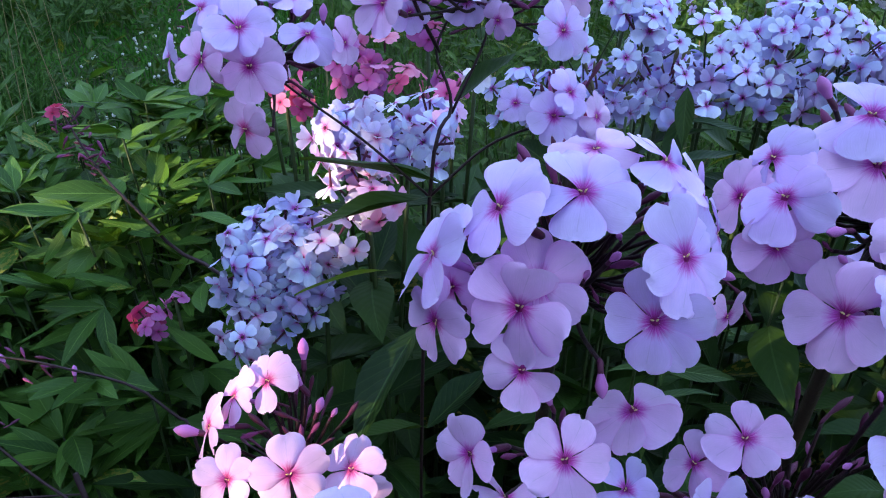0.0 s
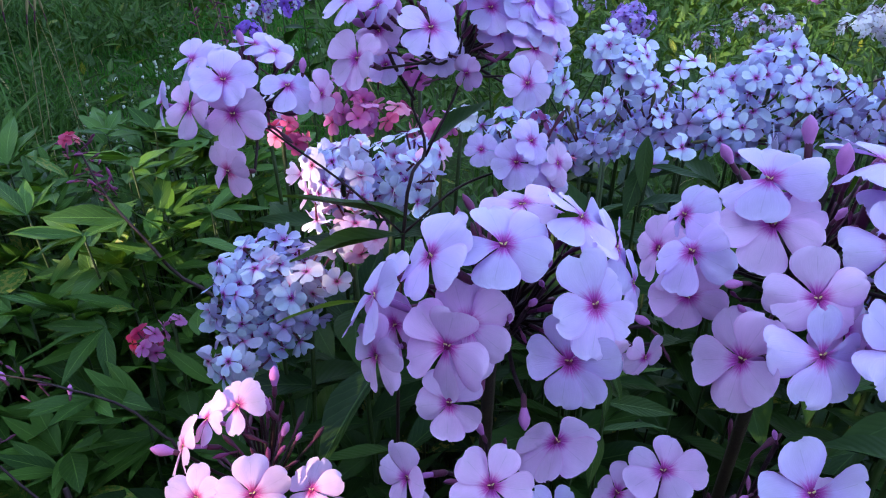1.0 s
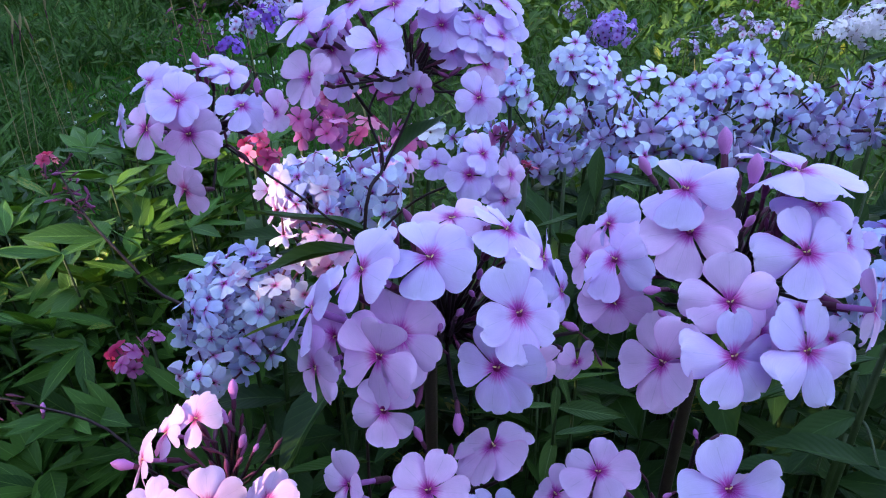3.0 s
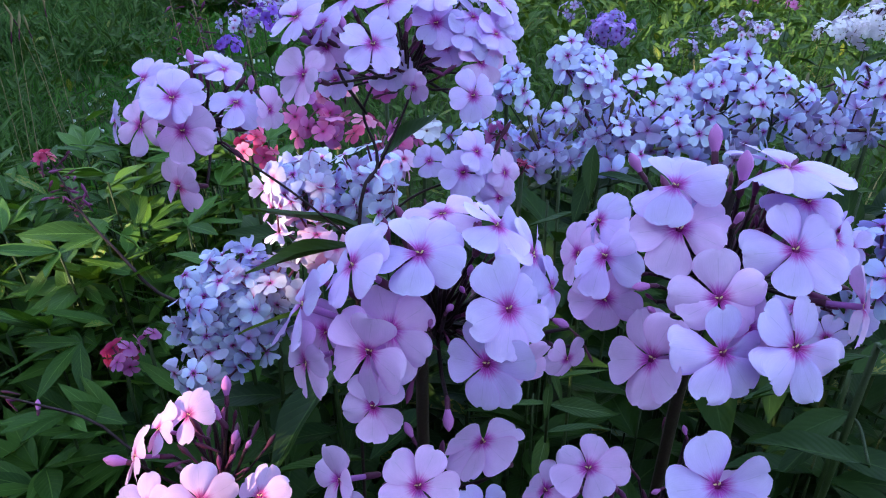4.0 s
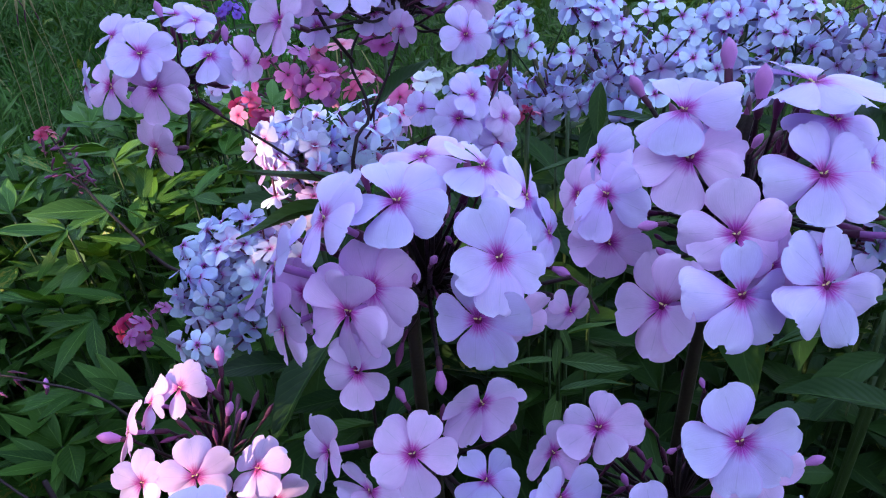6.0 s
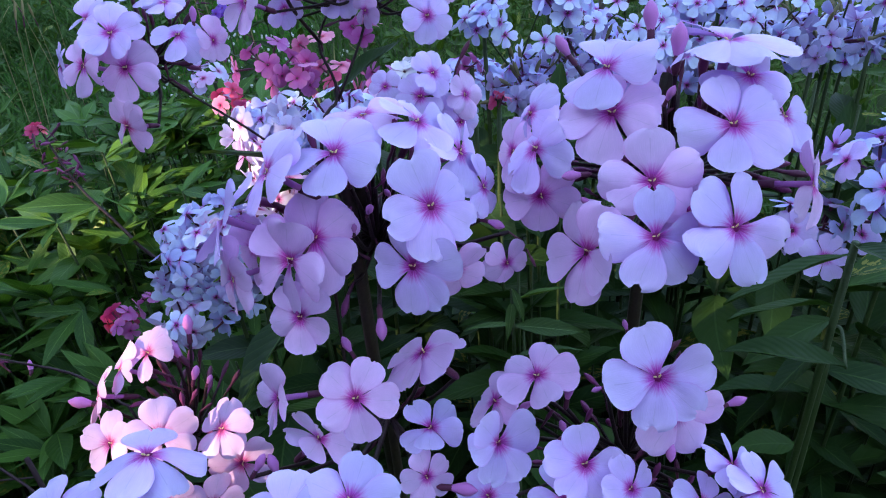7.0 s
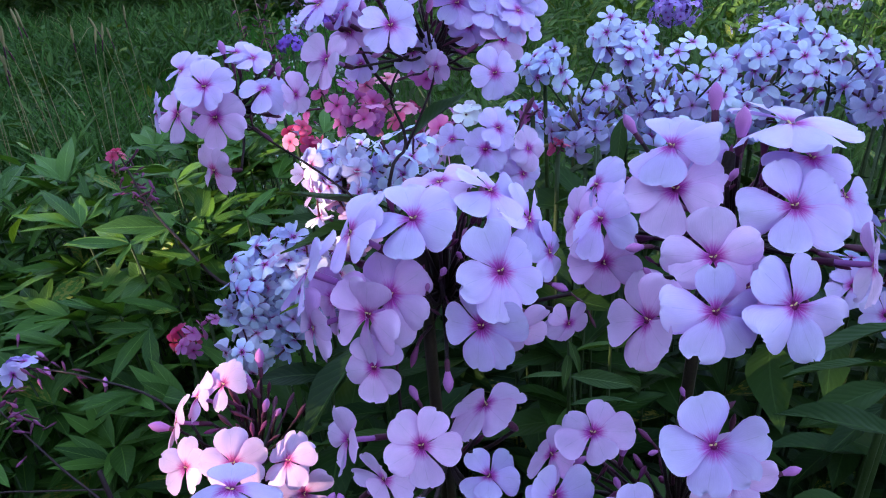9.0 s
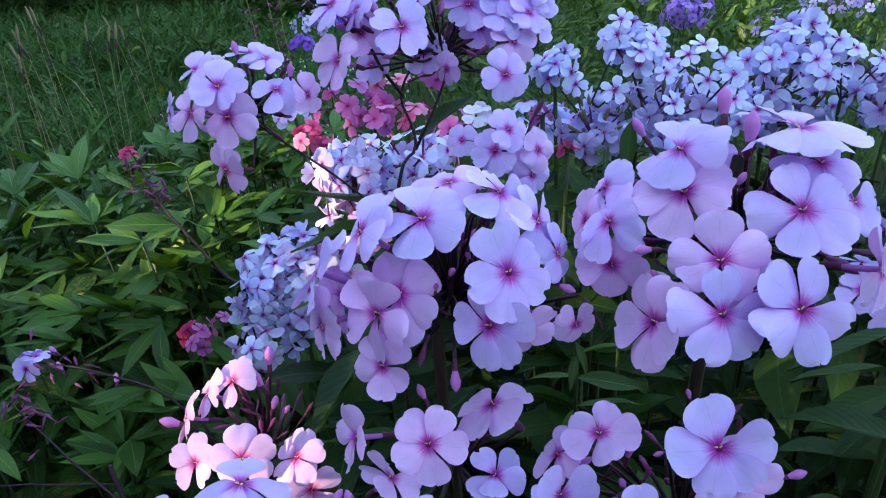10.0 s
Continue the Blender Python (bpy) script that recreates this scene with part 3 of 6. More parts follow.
stem_of(centre, [(0.0844, 0.1775, 1.1402), (0.0640, 0.1866, 1.1273), (0.0436, 0.1956, 1.1263)], 0.0008, 0.0010, DARK_STEM, "stalk", 5)
bud(centre, (0.0547, 0.1746, 1.1514), -134, 59, 0.0056)
stem_of(centre, [(0.0547, 0.1746, 1.1514), (0.0491, 0.1851, 1.1329), (0.0436, 0.1956, 1.1263)], 0.0008, 0.0010, DARK_STEM, "stalk", 5)
bud(centre, (0.0367, 0.1786, 1.1413), 86, 63, 0.0067, True)
stem_of(centre, [(0.0367, 0.1786, 1.1413), (0.0401, 0.1871, 1.1278), (0.0436, 0.1956, 1.1263)], 0.0008, 0.0010, DARK_STEM, "stalk", 5)
bud(centre, (0.0478, 0.1838, 1.1517), 99, 36, 0.0063, True)
stem_of(centre, [(0.0478, 0.1838, 1.1517), (0.0457, 0.1897, 1.1330), (0.0436, 0.1956, 1.1263)], 0.0008, 0.0010, DARK_STEM, "stalk", 5)
bud(centre, (0.0392, 0.1755, 1.1308), 119, -6, 0.0072, True)
stem_of(centre, [(0.0392, 0.1755, 1.1308), (0.0414, 0.1856, 1.1226), (0.0436, 0.1956, 1.1263)], 0.0008, 0.0010, DARK_STEM, "stalk", 5)
bud(centre, (0.0373, 0.1834, 1.1507), -86, 61, 0.0058, True)
stem_of(centre, [(0.0373, 0.1834, 1.1507), (0.0405, 0.1895, 1.1325), (0.0436, 0.1956, 1.1263)], 0.0008, 0.0010, DARK_STEM, "stalk", 5)
bud(centre, (0.0469, 0.1754, 1.1353), 146, -33, 0.0067, True)
stem_of(centre, [(0.0469, 0.1754, 1.1353), (0.0453, 0.1855, 1.1248), (0.0436, 0.1956, 1.1263)], 0.0008, 0.0010, DARK_STEM, "stalk", 5)
bud(centre, (0.0943, 0.1831, 1.1316), 130, -21, 0.0079, True)
stem_of(centre, [(0.0943, 0.1831, 1.1316), (0.0689, 0.1893, 1.1230), (0.0436, 0.1956, 1.1263)], 0.0008, 0.0010, DARK_STEM, "stalk", 5)
bud(centre, (0.1007, 0.1816, 1.1245), 156, -37, 0.0071, True)
stem_of(centre, [(0.1007, 0.1816, 1.1245), (0.0721, 0.1886, 1.1194), (0.0436, 0.1956, 1.1263)], 0.0008, 0.0010, DARK_STEM, "stalk", 5)
bud(centre, (0.0616, 0.1886, 1.1571), 78, 72, 0.0063, True)
stem_of(centre, [(0.0616, 0.1886, 1.1571), (0.0526, 0.1921, 1.1357), (0.0436, 0.1956, 1.1263)], 0.0008, 0.0010, DARK_STEM, "stalk", 5)
thicket(centre, centre_heart, 60, 0.044)
leaves_along(centre, (0.0436, 0.2266, 0.4280), (0.0436, 0.2016, 0.9912), 5, 0.078)

# right
right = base_at("phlox_plant", 0.149, 0.247, "tall phlox with a broad head of lavender pink flowers and buds", "phlox", "lavender phlox")
stem_of(right, [(0.1488, 0.2467, 0.0000), (0.1446, 0.1923, 1.0847), (0.1588, 0.2067, 1.1422)], 0.0032, 0.0022, OLIVE_STEM)
right_heart = (0.1588, 0.2067, 1.1422)
bloom(right, (0.1274, 0.1877, 1.1875), 227, 63, 0, 0.0168, "lavender", right_heart, ((129, 0.99, 0), (76, 0.97, -7), (15, 1.03, 17), (286, 1.02, -4), (226, 0.97, -12)))
bloom(right, (0.1279, 0.1791, 1.1751), -162, 51, 0, 0.0173, "pinkish", right_heart, ((116, 1.00, 0), (32, 1.04, -1), (340, 0.93, 11), (259, 1.04, -4), (193, 0.99, -3)))
bloom(right, (0.1620, 0.1667, 1.1735), 178, 36, 0, 0.0168, "lavender", right_heart, ((104, 0.95, 4), (30, 0.97, -6), (320, 1.09, 7), (256, 0.96, 9), (187, 1.02, -4)))
bloom(right, (0.1364, 0.1578, 1.1601), -177, 32, 0, 0.0155, "pinkish", right_heart, ((93, 1.08, 1), (22, 1.04, 5), (327, 0.92, -9), (211, 0.90, 5), (176, 1.06, -5)))
bloom(right, (0.1355, 0.1458, 1.1475), -189, 25, 0, 0.0164, "lavender", right_heart, ((90, 0.96, 2), (359, 0.94, -12), (306, 1.01, 3), (241, 1.05, 7), (172, 1.05, -4)))
bloom(right, (0.1592, 0.1480, 1.1479), 161, 29, 0, 0.0178, "lavender", right_heart, ((122, 0.99, 7), (49, 0.98, 1), (331, 1.03, 6), (275, 1.02, 11), (207, 1.00, 17)))
bloom(right, (0.1177, 0.1556, 1.1377), -124, 22, 0, 0.0174, "pinkish", right_heart, ((137, 1.04, 1), (83, 1.00, 15), (345, 0.96, 26), (281, 1.02, 3), (209, 1.01, 1)))
bloom(right, (0.1035, 0.1787, 1.1648), -124, 33, 0, 0.0147, "lavender", right_heart, ((124, 0.96, -24), (48, 0.90, 16), (360, 1.08, -9), (278, 1.07, -1), (212, 0.99, -6)))
bloom(right, (0.1030, 0.1905, 1.1729), -110, 33, 0, 0.0123, "lavender", right_heart, ((111, 1.03, -6), (56, 1.08, 0), (358, 1.03, -10), (239, 0.86, -21), (183, 0.98, -16)))
bloom(right, (0.1051, 0.1787, 1.1476), -168, 3, 271, 0.0138, "pinkish", right_heart)
bloom(right, (0.0972, 0.1933, 1.1583), -119, 19, 268, 0.0130, "pinkish", right_heart)
bloom(right, (0.1663, 0.1906, 1.1926), 104, 85, 0, 0.0218, "lavender", right_heart, ((16, 1.05, 4), (286, 1.02, -2), (208, 0.94, 3), (146, 1.00, 0), (74, 0.99, 2)))
bloom(right, (0.1722, 0.1846, 1.1829), 165, 44, 322, 0.0155, "lavender", right_heart)
bloom(right, (0.1886, 0.1646, 1.1527), 121, 9, 274, 0.0148, "pinkish", right_heart)
bloom(right, (0.1489, 0.1593, 1.1478), 174, 27, 358, 0.0116, "pinkish", right_heart)
bloom(right, (0.1408, 0.1965, 1.1790), 172, 50, 48, 0.0123, "lavender", right_heart)
bloom(right, (0.1843, 0.1822, 1.1695), 132, 38, 275, 0.0138, "lavender", right_heart)
bud(right, (0.1173, 0.1906, 1.1890), -64, 50, 0.0108)
stem_of(right, [(0.1173, 0.1906, 1.1890), (0.1381, 0.1987, 1.1596), (0.1588, 0.2067, 1.1422)], 0.0008, 0.0010, DARK_STEM, "stalk", 5)
bud(right, (0.1439, 0.1984, 1.1917), 3, 63, 0.0146)
stem_of(right, [(0.1439, 0.1984, 1.1917), (0.1514, 0.2026, 1.1609), (0.1588, 0.2067, 1.1422)], 0.0008, 0.0010, DARK_STEM, "stalk", 5)
bud(right, (0.1484, 0.1844, 1.1862), 31, 72, 0.0148)
stem_of(right, [(0.1484, 0.1844, 1.1862), (0.1536, 0.1956, 1.1582), (0.1588, 0.2067, 1.1422)], 0.0008, 0.0010, DARK_STEM, "stalk", 5)
bud(right, (0.1421, 0.1719, 1.1791), 146, 66, 0.0073)
stem_of(right, [(0.1421, 0.1719, 1.1791), (0.1505, 0.1893, 1.1546), (0.1588, 0.2067, 1.1422)], 0.0008, 0.0010, DARK_STEM, "stalk", 5)
bud(right, (0.1188, 0.1668, 1.1598), -105, 7, 0.0091)
stem_of(right, [(0.1188, 0.1668, 1.1598), (0.1388, 0.1868, 1.1450), (0.1588, 0.2067, 1.1422)], 0.0008, 0.0010, DARK_STEM, "stalk", 5)
bud(right, (0.1210, 0.1653, 1.1481), -88, 42, 0.0063)
stem_of(right, [(0.1210, 0.1653, 1.1481), (0.1399, 0.1860, 1.1391), (0.1588, 0.2067, 1.1422)], 0.0008, 0.0010, DARK_STEM, "stalk", 5)
bud(right, (0.1494, 0.1954, 1.1770), 61, 80, 0.0076, True)
stem_of(right, [(0.1494, 0.1954, 1.1770), (0.1541, 0.2011, 1.1536), (0.1588, 0.2067, 1.1422)], 0.0008, 0.0010, DARK_STEM, "stalk", 5)
bud(right, (0.1461, 0.1936, 1.1735), -79, 70, 0.0076, True)
stem_of(right, [(0.1461, 0.1936, 1.1735), (0.1525, 0.2002, 1.1518), (0.1588, 0.2067, 1.1422)], 0.0008, 0.0010, DARK_STEM, "stalk", 5)
bud(right, (0.1523, 0.1965, 1.1792), 86, 63, 0.0076, True)
stem_of(right, [(0.1523, 0.1965, 1.1792), (0.1556, 0.2016, 1.1547), (0.1588, 0.2067, 1.1422)], 0.0008, 0.0010, DARK_STEM, "stalk", 5)
bud(right, (0.1450, 0.1895, 1.1675), 95, 45, 0.0076, True)
stem_of(right, [(0.1450, 0.1895, 1.1675), (0.1519, 0.1981, 1.1488), (0.1588, 0.2067, 1.1422)], 0.0008, 0.0010, DARK_STEM, "stalk", 5)
bud(right, (0.1599, 0.1900, 1.1688), -10, 85, 0.0067, True)
stem_of(right, [(0.1599, 0.1900, 1.1688), (0.1594, 0.1984, 1.1495), (0.1588, 0.2067, 1.1422)], 0.0008, 0.0010, DARK_STEM, "stalk", 5)
bud(right, (0.1251, 0.1814, 1.1445), -98, 35, 0.0068, True)
stem_of(right, [(0.1251, 0.1814, 1.1445), (0.1420, 0.1941, 1.1373), (0.1588, 0.2067, 1.1422)], 0.0008, 0.0010, DARK_STEM, "stalk", 5)
thicket(right, right_heart, 56, 0.046)
leaves_along(right, (0.1526, 0.2315, 0.4340), (0.1576, 0.2115, 1.0051), 5, 0.078)

# tall
tall = base_at("phlox_plant", -0.028, 0.367, "phlox on a dark branching stem with three lavender heads", "phlox", "lavender phlox")
stem_of(tall, [(-0.0276, 0.3670, 0.0000), (-0.0176, 0.3370, 0.7898), (-0.0076, 0.3370, 1.0898), (0.0046, 0.3596, 1.1348), (-0.0037, 0.3688, 1.1637), (0.0063, 0.3796, 1.1852)], 0.0015, 0.0007, DARK_STEM)
stem_of(tall, [(0.0047, 0.3581, 1.1317), (0.0235, 0.3718, 1.1703), (0.0233, 0.3811, 1.1885)], 0.0009, 0.0007, DARK_STEM)
stem_of(tall, [(-0.0076, 0.3370, 1.0898), (-0.0437, 0.3333, 1.1259), (-0.0813, 0.3323, 1.1562), (-0.0904, 0.3351, 1.1681)], 0.0008, 0.0006, DARK_STEM)
stem_of(tall, [(-0.0076, 0.3370, 1.0898), (0.0243, 0.3447, 1.1169), (0.0549, 0.3453, 1.1298), (0.0667, 0.3453, 1.1300)], 0.0009, 0.0007, DARK_STEM)
stem_of(tall, [(-0.0020, 0.3688, 1.1637), (-0.0108, 0.3564, 1.1833), (-0.0165, 0.3572, 1.1957)], 0.0012, 0.0010, DARK_STEM)
tall_top_heart = (0.0233, 0.3811, 1.1885)
bloom(tall, (0.0098, 0.3206, 1.2126), -194, 34, 0, 0.0168, "lavender", tall_top_heart, ((152, 1.04, -3), (58, 1.00, -2), (4, 0.91, -17), (298, 1.04, 2), (215, 1.01, 0)))
bloom(tall, (0.0412, 0.3714, 1.2155), -183, 34, 0, 0.0163, "lavender", tall_top_heart, ((153, 1.00, -0), (79, 0.99, -2), (5, 1.04, -1), (293, 0.99, -0), (233, 0.95, 4)))
bloom(tall, (0.0625, 0.3511, 1.1784), -193, 26, 0, 0.0155, "lavender", tall_top_heart, ((102, 1.04, 4), (37, 0.97, -5), (320, 0.99, -3), (258, 1.04, -0), (185, 0.94, 6)))
bloom(tall, (-0.0280, 0.3258, 1.1959), -145, 25, 0, 0.0166, "pinkish", tall_top_heart, ((152, 1.06, 15), (66, 0.89, 1), (347, 0.97, 25), (285, 1.03, 0), (225, 1.07, 2)))
bloom(tall, (0.0603, 0.3725, 1.2100), 144, 35, 2, 0.0150, "lavender", tall_top_heart)
bloom(tall, (0.0722, 0.3760, 1.2017), 127, 30, 45, 0.0153, "lavender", tall_top_heart)
bloom(tall, (0.0672, 0.3687, 1.1939), 153, 31, 289, 0.0152, "pinkish", tall_top_heart)
bloom(tall, (0.0827, 0.3827, 1.1997), 127, 30, 339, 0.0122, "lavender", tall_top_heart)
bloom(tall, (0.0286, 0.3522, 1.1833), -142, 16, 0, 0.0107, "pinkish", tall_top_heart, ((133, 1.04, 7), (52, 0.93, 9), (341, 1.06, -8), (282, 0.95, -10), (205, 0.97, -15)))
bloom(tall, (-0.0173, 0.3579, 1.1861), -166, 32, 7, 0.0117, "lavender", tall_top_heart)
bloom(tall, (-0.0330, 0.3431, 1.2228), -138, 52, 224, 0.0179, "lavender", tall_top_heart)
bloom(tall, (0.0124, 0.3709, 1.1903), 175, 15, 299, 0.0147, "lavender", tall_top_heart)
bloom(tall, (0.0471, 0.3812, 1.2004), 174, 38, 38, 0.0135, "lavender", tall_top_heart)
bloom(tall, (-0.0194, 0.3512, 1.2059), -157, 37, 134, 0.0143, "pinkish", tall_top_heart)
bloom(tall, (0.0845, 0.3932, 1.2139), 132, 38, 355, 0.0137, "lavender", tall_top_heart)
bloom(tall, (0.0163, 0.3482, 1.2298), 178, 57, 88, 0.0168, "lavender", tall_top_heart)
bloom(tall, (-0.0067, 0.3550, 1.2305), -150, 55, 85, 0.0149, "lavender", tall_top_heart)
bloom(tall, (0.0630, 0.3796, 1.2178), 138, 52, 14, 0.0153, "lavender", tall_top_heart)
bloom(tall, (-0.0180, 0.3408, 1.2203), -127, 43, 107, 0.0127, "lavender", tall_top_heart)
bloom(tall, (0.0399, 0.3718, 1.2316), 165, 63, 84, 0.0161, "lavender", tall_top_heart)
bloom(tall, (0.0786, 0.3887, 1.2243), 128, 49, 344, 0.0148, "lavender", tall_top_heart)
bloom(tall, (0.0765, 0.3782, 1.2082), 131, 36, 346, 0.0148, "lavender", tall_top_heart)
bloom(tall, (0.0113, 0.3776, 1.2480), -156, 63, 84, 0.0176, "lavender", tall_top_heart)
bloom(tall, (0.0370, 0.3915, 1.2527), 160, 71, 78, 0.0181, "lavender", tall_top_heart)
bloom(tall, (0.0637, 0.3963, 1.2396), 130, 57, 8, 0.0169, "lavender", tall_top_heart)
bloom(tall, (-0.0129, 0.3639, 1.2437), -130, 51, 99, 0.0171, "lavender", tall_top_heart)
bud(tall, (-0.0139, 0.3465, 1.2078), -87, 31, 0.0155)
stem_of(tall, [(-0.0139, 0.3465, 1.2078), (0.0047, 0.3638, 1.1921), (0.0233, 0.3811, 1.1885)], 0.0008, 0.0010, DARK_STEM, "stalk", 5)
bud(tall, (-0.0055, 0.3378, 1.2129), -55, 65, 0.0131)
stem_of(tall, [(-0.0055, 0.3378, 1.2129), (0.0089, 0.3594, 1.1947), (0.0233, 0.3811, 1.1885)], 0.0008, 0.0010, DARK_STEM, "stalk", 5)
bud(tall, (-0.0209, 0.3518, 1.2071), -93, 17, 0.0144)
stem_of(tall, [(-0.0209, 0.3518, 1.2071), (0.0012, 0.3665, 1.1918), (0.0233, 0.3811, 1.1885)], 0.0008, 0.0010, DARK_STEM, "stalk", 5)
bud(tall, (0.0231, 0.3634, 1.2089), 64, 70, 0.0120)
stem_of(tall, [(0.0231, 0.3634, 1.2089), (0.0232, 0.3723, 1.1927), (0.0233, 0.3811, 1.1885)], 0.0008, 0.0010, DARK_STEM, "stalk", 5)
bud(tall, (0.0153, 0.3650, 1.2119), -68, 89, 0.0106)
stem_of(tall, [(0.0153, 0.3650, 1.2119), (0.0193, 0.3731, 1.1942), (0.0233, 0.3811, 1.1885)], 0.0008, 0.0010, DARK_STEM, "stalk", 5)
bud(tall, (0.0022, 0.3455, 1.1951), -114, -10, 0.0103)
stem_of(tall, [(0.0022, 0.3455, 1.1951), (0.0128, 0.3633, 1.1858), (0.0233, 0.3811, 1.1885)], 0.0008, 0.0010, DARK_STEM, "stalk", 5)
bud(tall, (0.0245, 0.3732, 1.1951), 76, 61, 0.0125, True)
stem_of(tall, [(0.0245, 0.3732, 1.1951), (0.0239, 0.3771, 1.1858), (0.0233, 0.3811, 1.1885)], 0.0008, 0.0010, DARK_STEM, "stalk", 5)
bud(tall, (0.0317, 0.3714, 1.1918), 97, 26, 0.0132, True)
stem_of(tall, [(0.0317, 0.3714, 1.1918), (0.0275, 0.3763, 1.1842), (0.0233, 0.3811, 1.1885)], 0.0008, 0.0010, DARK_STEM, "stalk", 5)
bud(tall, (0.0187, 0.3703, 1.1892), 114, -8, 0.0125, True)
stem_of(tall, [(0.0187, 0.3703, 1.1892), (0.0210, 0.3757, 1.1829), (0.0233, 0.3811, 1.1885)], 0.0008, 0.0010, DARK_STEM, "stalk", 5)
bud(tall, (0.0363, 0.3710, 1.1910), 126, -24, 0.0125, True)
stem_of(tall, [(0.0363, 0.3710, 1.1910), (0.0298, 0.3760, 1.1838), (0.0233, 0.3811, 1.1885)], 0.0008, 0.0010, DARK_STEM, "stalk", 5)
bud(tall, (0.0422, 0.3679, 1.1852), 93, 35, 0.0132, True)
stem_of(tall, [(0.0422, 0.3679, 1.1852), (0.0328, 0.3745, 1.1808), (0.0233, 0.3811, 1.1885)], 0.0008, 0.0010, DARK_STEM, "stalk", 5)
bud(tall, (0.0210, 0.3715, 1.1917), -66, 68, 0.0125, True)
stem_of(tall, [(0.0210, 0.3715, 1.1917), (0.0221, 0.3763, 1.1841), (0.0233, 0.3811, 1.1885)], 0.0008, 0.0010, DARK_STEM, "stalk", 5)
bud(tall, (0.0330, 0.3745, 1.1979), 42, 77, 0.0117, True)
stem_of(tall, [(0.0330, 0.3745, 1.1979), (0.0281, 0.3778, 1.1872), (0.0233, 0.3811, 1.1885)], 0.0008, 0.0010, DARK_STEM, "stalk", 5)
bud(tall, (0.0485, 0.3648, 1.1790), 105, 8, 0.0125, True)
stem_of(tall, [(0.0485, 0.3648, 1.1790), (0.0359, 0.3729, 1.1778), (0.0233, 0.3811, 1.1885)], 0.0008, 0.0010, DARK_STEM, "stalk", 5)
bud(tall, (0.0123, 0.3642, 1.1770), -114, -10, 0.0110, True)
stem_of(tall, [(0.0123, 0.3642, 1.1770), (0.0178, 0.3726, 1.1768), (0.0233, 0.3811, 1.1885)], 0.0008, 0.0010, DARK_STEM, "stalk", 5)
bud(tall, (-0.0110, 0.3557, 1.1929), -105, 7, 0.0120, True)
stem_of(tall, [(-0.0110, 0.3557, 1.1929), (0.0061, 0.3684, 1.1847), (0.0233, 0.3811, 1.1885)], 0.0008, 0.0010, DARK_STEM, "stalk", 5)
bud(tall, (-0.0082, 0.3592, 1.1999), -97, 24, 0.0120, True)
stem_of(tall, [(-0.0082, 0.3592, 1.1999), (0.0075, 0.3702, 1.1882), (0.0233, 0.3811, 1.1885)], 0.0008, 0.0010, DARK_STEM, "stalk", 5)
tall_left_heart = (-0.0904, 0.3351, 1.1681)
bloom(tall, (-0.0922, 0.3052, 1.1888), -182, 40, 0, 0.0166, "lavender", tall_left_heart, ((91, 1.05, 4), (18, 1.04, -6), (310, 0.96, 9), (239, 0.91, 15), (181, 1.04, -3)))
bloom(tall, (-0.0896, 0.3045, 1.1719), -175, 23, 0, 0.0174, "pinkish", tall_left_heart, ((122, 1.00, 0), (41, 0.98, -4), (339, 1.04, -4), (269, 1.01, -3), (197, 0.96, -11)))
bloom(tall, (-0.1130, 0.3089, 1.1734), -147, 23, 274, 0.0163, "pinkish", tall_left_heart)
bloom(tall, (-0.0631, 0.3150, 1.1841), 162, 53, 0, 0.0150, "lavender", tall_left_heart, ((82, 0.97, -22), (18, 0.95, -20), (306, 1.12, -14), (256, 1.03, -9), (168, 0.95, -9)))
bloom(tall, (-0.0468, 0.3168, 1.1797), 122, 16, 0, 0.0117, "pinkish", tall_left_heart, ((71, 1.08, 16), (10, 0.99, -2), (297, 0.97, -10), (229, 1.00, 3), (167, 0.96, 23)))
bloom(tall, (-0.0841, 0.3356, 1.2001), 161, 75, 195, 0.0126, "lavender", tall_left_heart)
bloom(tall, (-0.0724, 0.3308, 1.1977), 159, 59, 11, 0.0113, "lavender", tall_left_heart)
bloom(tall, (-0.1171, 0.3320, 1.1924), -143, 46, 128, 0.0139, "lavender", tall_left_heart)
bloom(tall, (-0.1335, 0.3237, 1.1712), -119, 19, 241, 0.0127, "lavender", tall_left_heart)
bloom(tall, (-0.1096, 0.3350, 1.1940), -165, 63, 155, 0.0121, "lavender", tall_left_heart)
bloom(tall, (-0.0933, 0.2958, 1.1444), -148, 17, 0, 0.0154, "blush", tall_left_heart, ((133, 1.11, 4), (60, 0.93, 4), (21, 1.01, 1), (301, 0.99, -26), (202, 0.97, -14)))
bud(tall, (-0.0579, 0.3243, 1.1852), 31, 72, 0.0112)
stem_of(tall, [(-0.0579, 0.3243, 1.1852), (-0.0742, 0.3297, 1.1707), (-0.0904, 0.3351, 1.1681)], 0.0008, 0.0010, DARK_STEM, "stalk", 5)
bud(tall, (-0.0885, 0.3308, 1.1972), -35, 71, 0.0118)
stem_of(tall, [(-0.0885, 0.3308, 1.1972), (-0.0894, 0.3330, 1.1767), (-0.0904, 0.3351, 1.1681)], 0.0008, 0.0010, DARK_STEM, "stalk", 5)
bud(tall, (-0.0530, 0.3254, 1.1831), 67, 59, 0.0086)
stem_of(tall, [(-0.0530, 0.3254, 1.1831), (-0.0717, 0.3303, 1.1696), (-0.0904, 0.3351, 1.1681)], 0.0008, 0.0010, DARK_STEM, "stalk", 5)
bud(tall, (-0.0836, 0.3262, 1.1728), -76, 60, 0.0101, True)
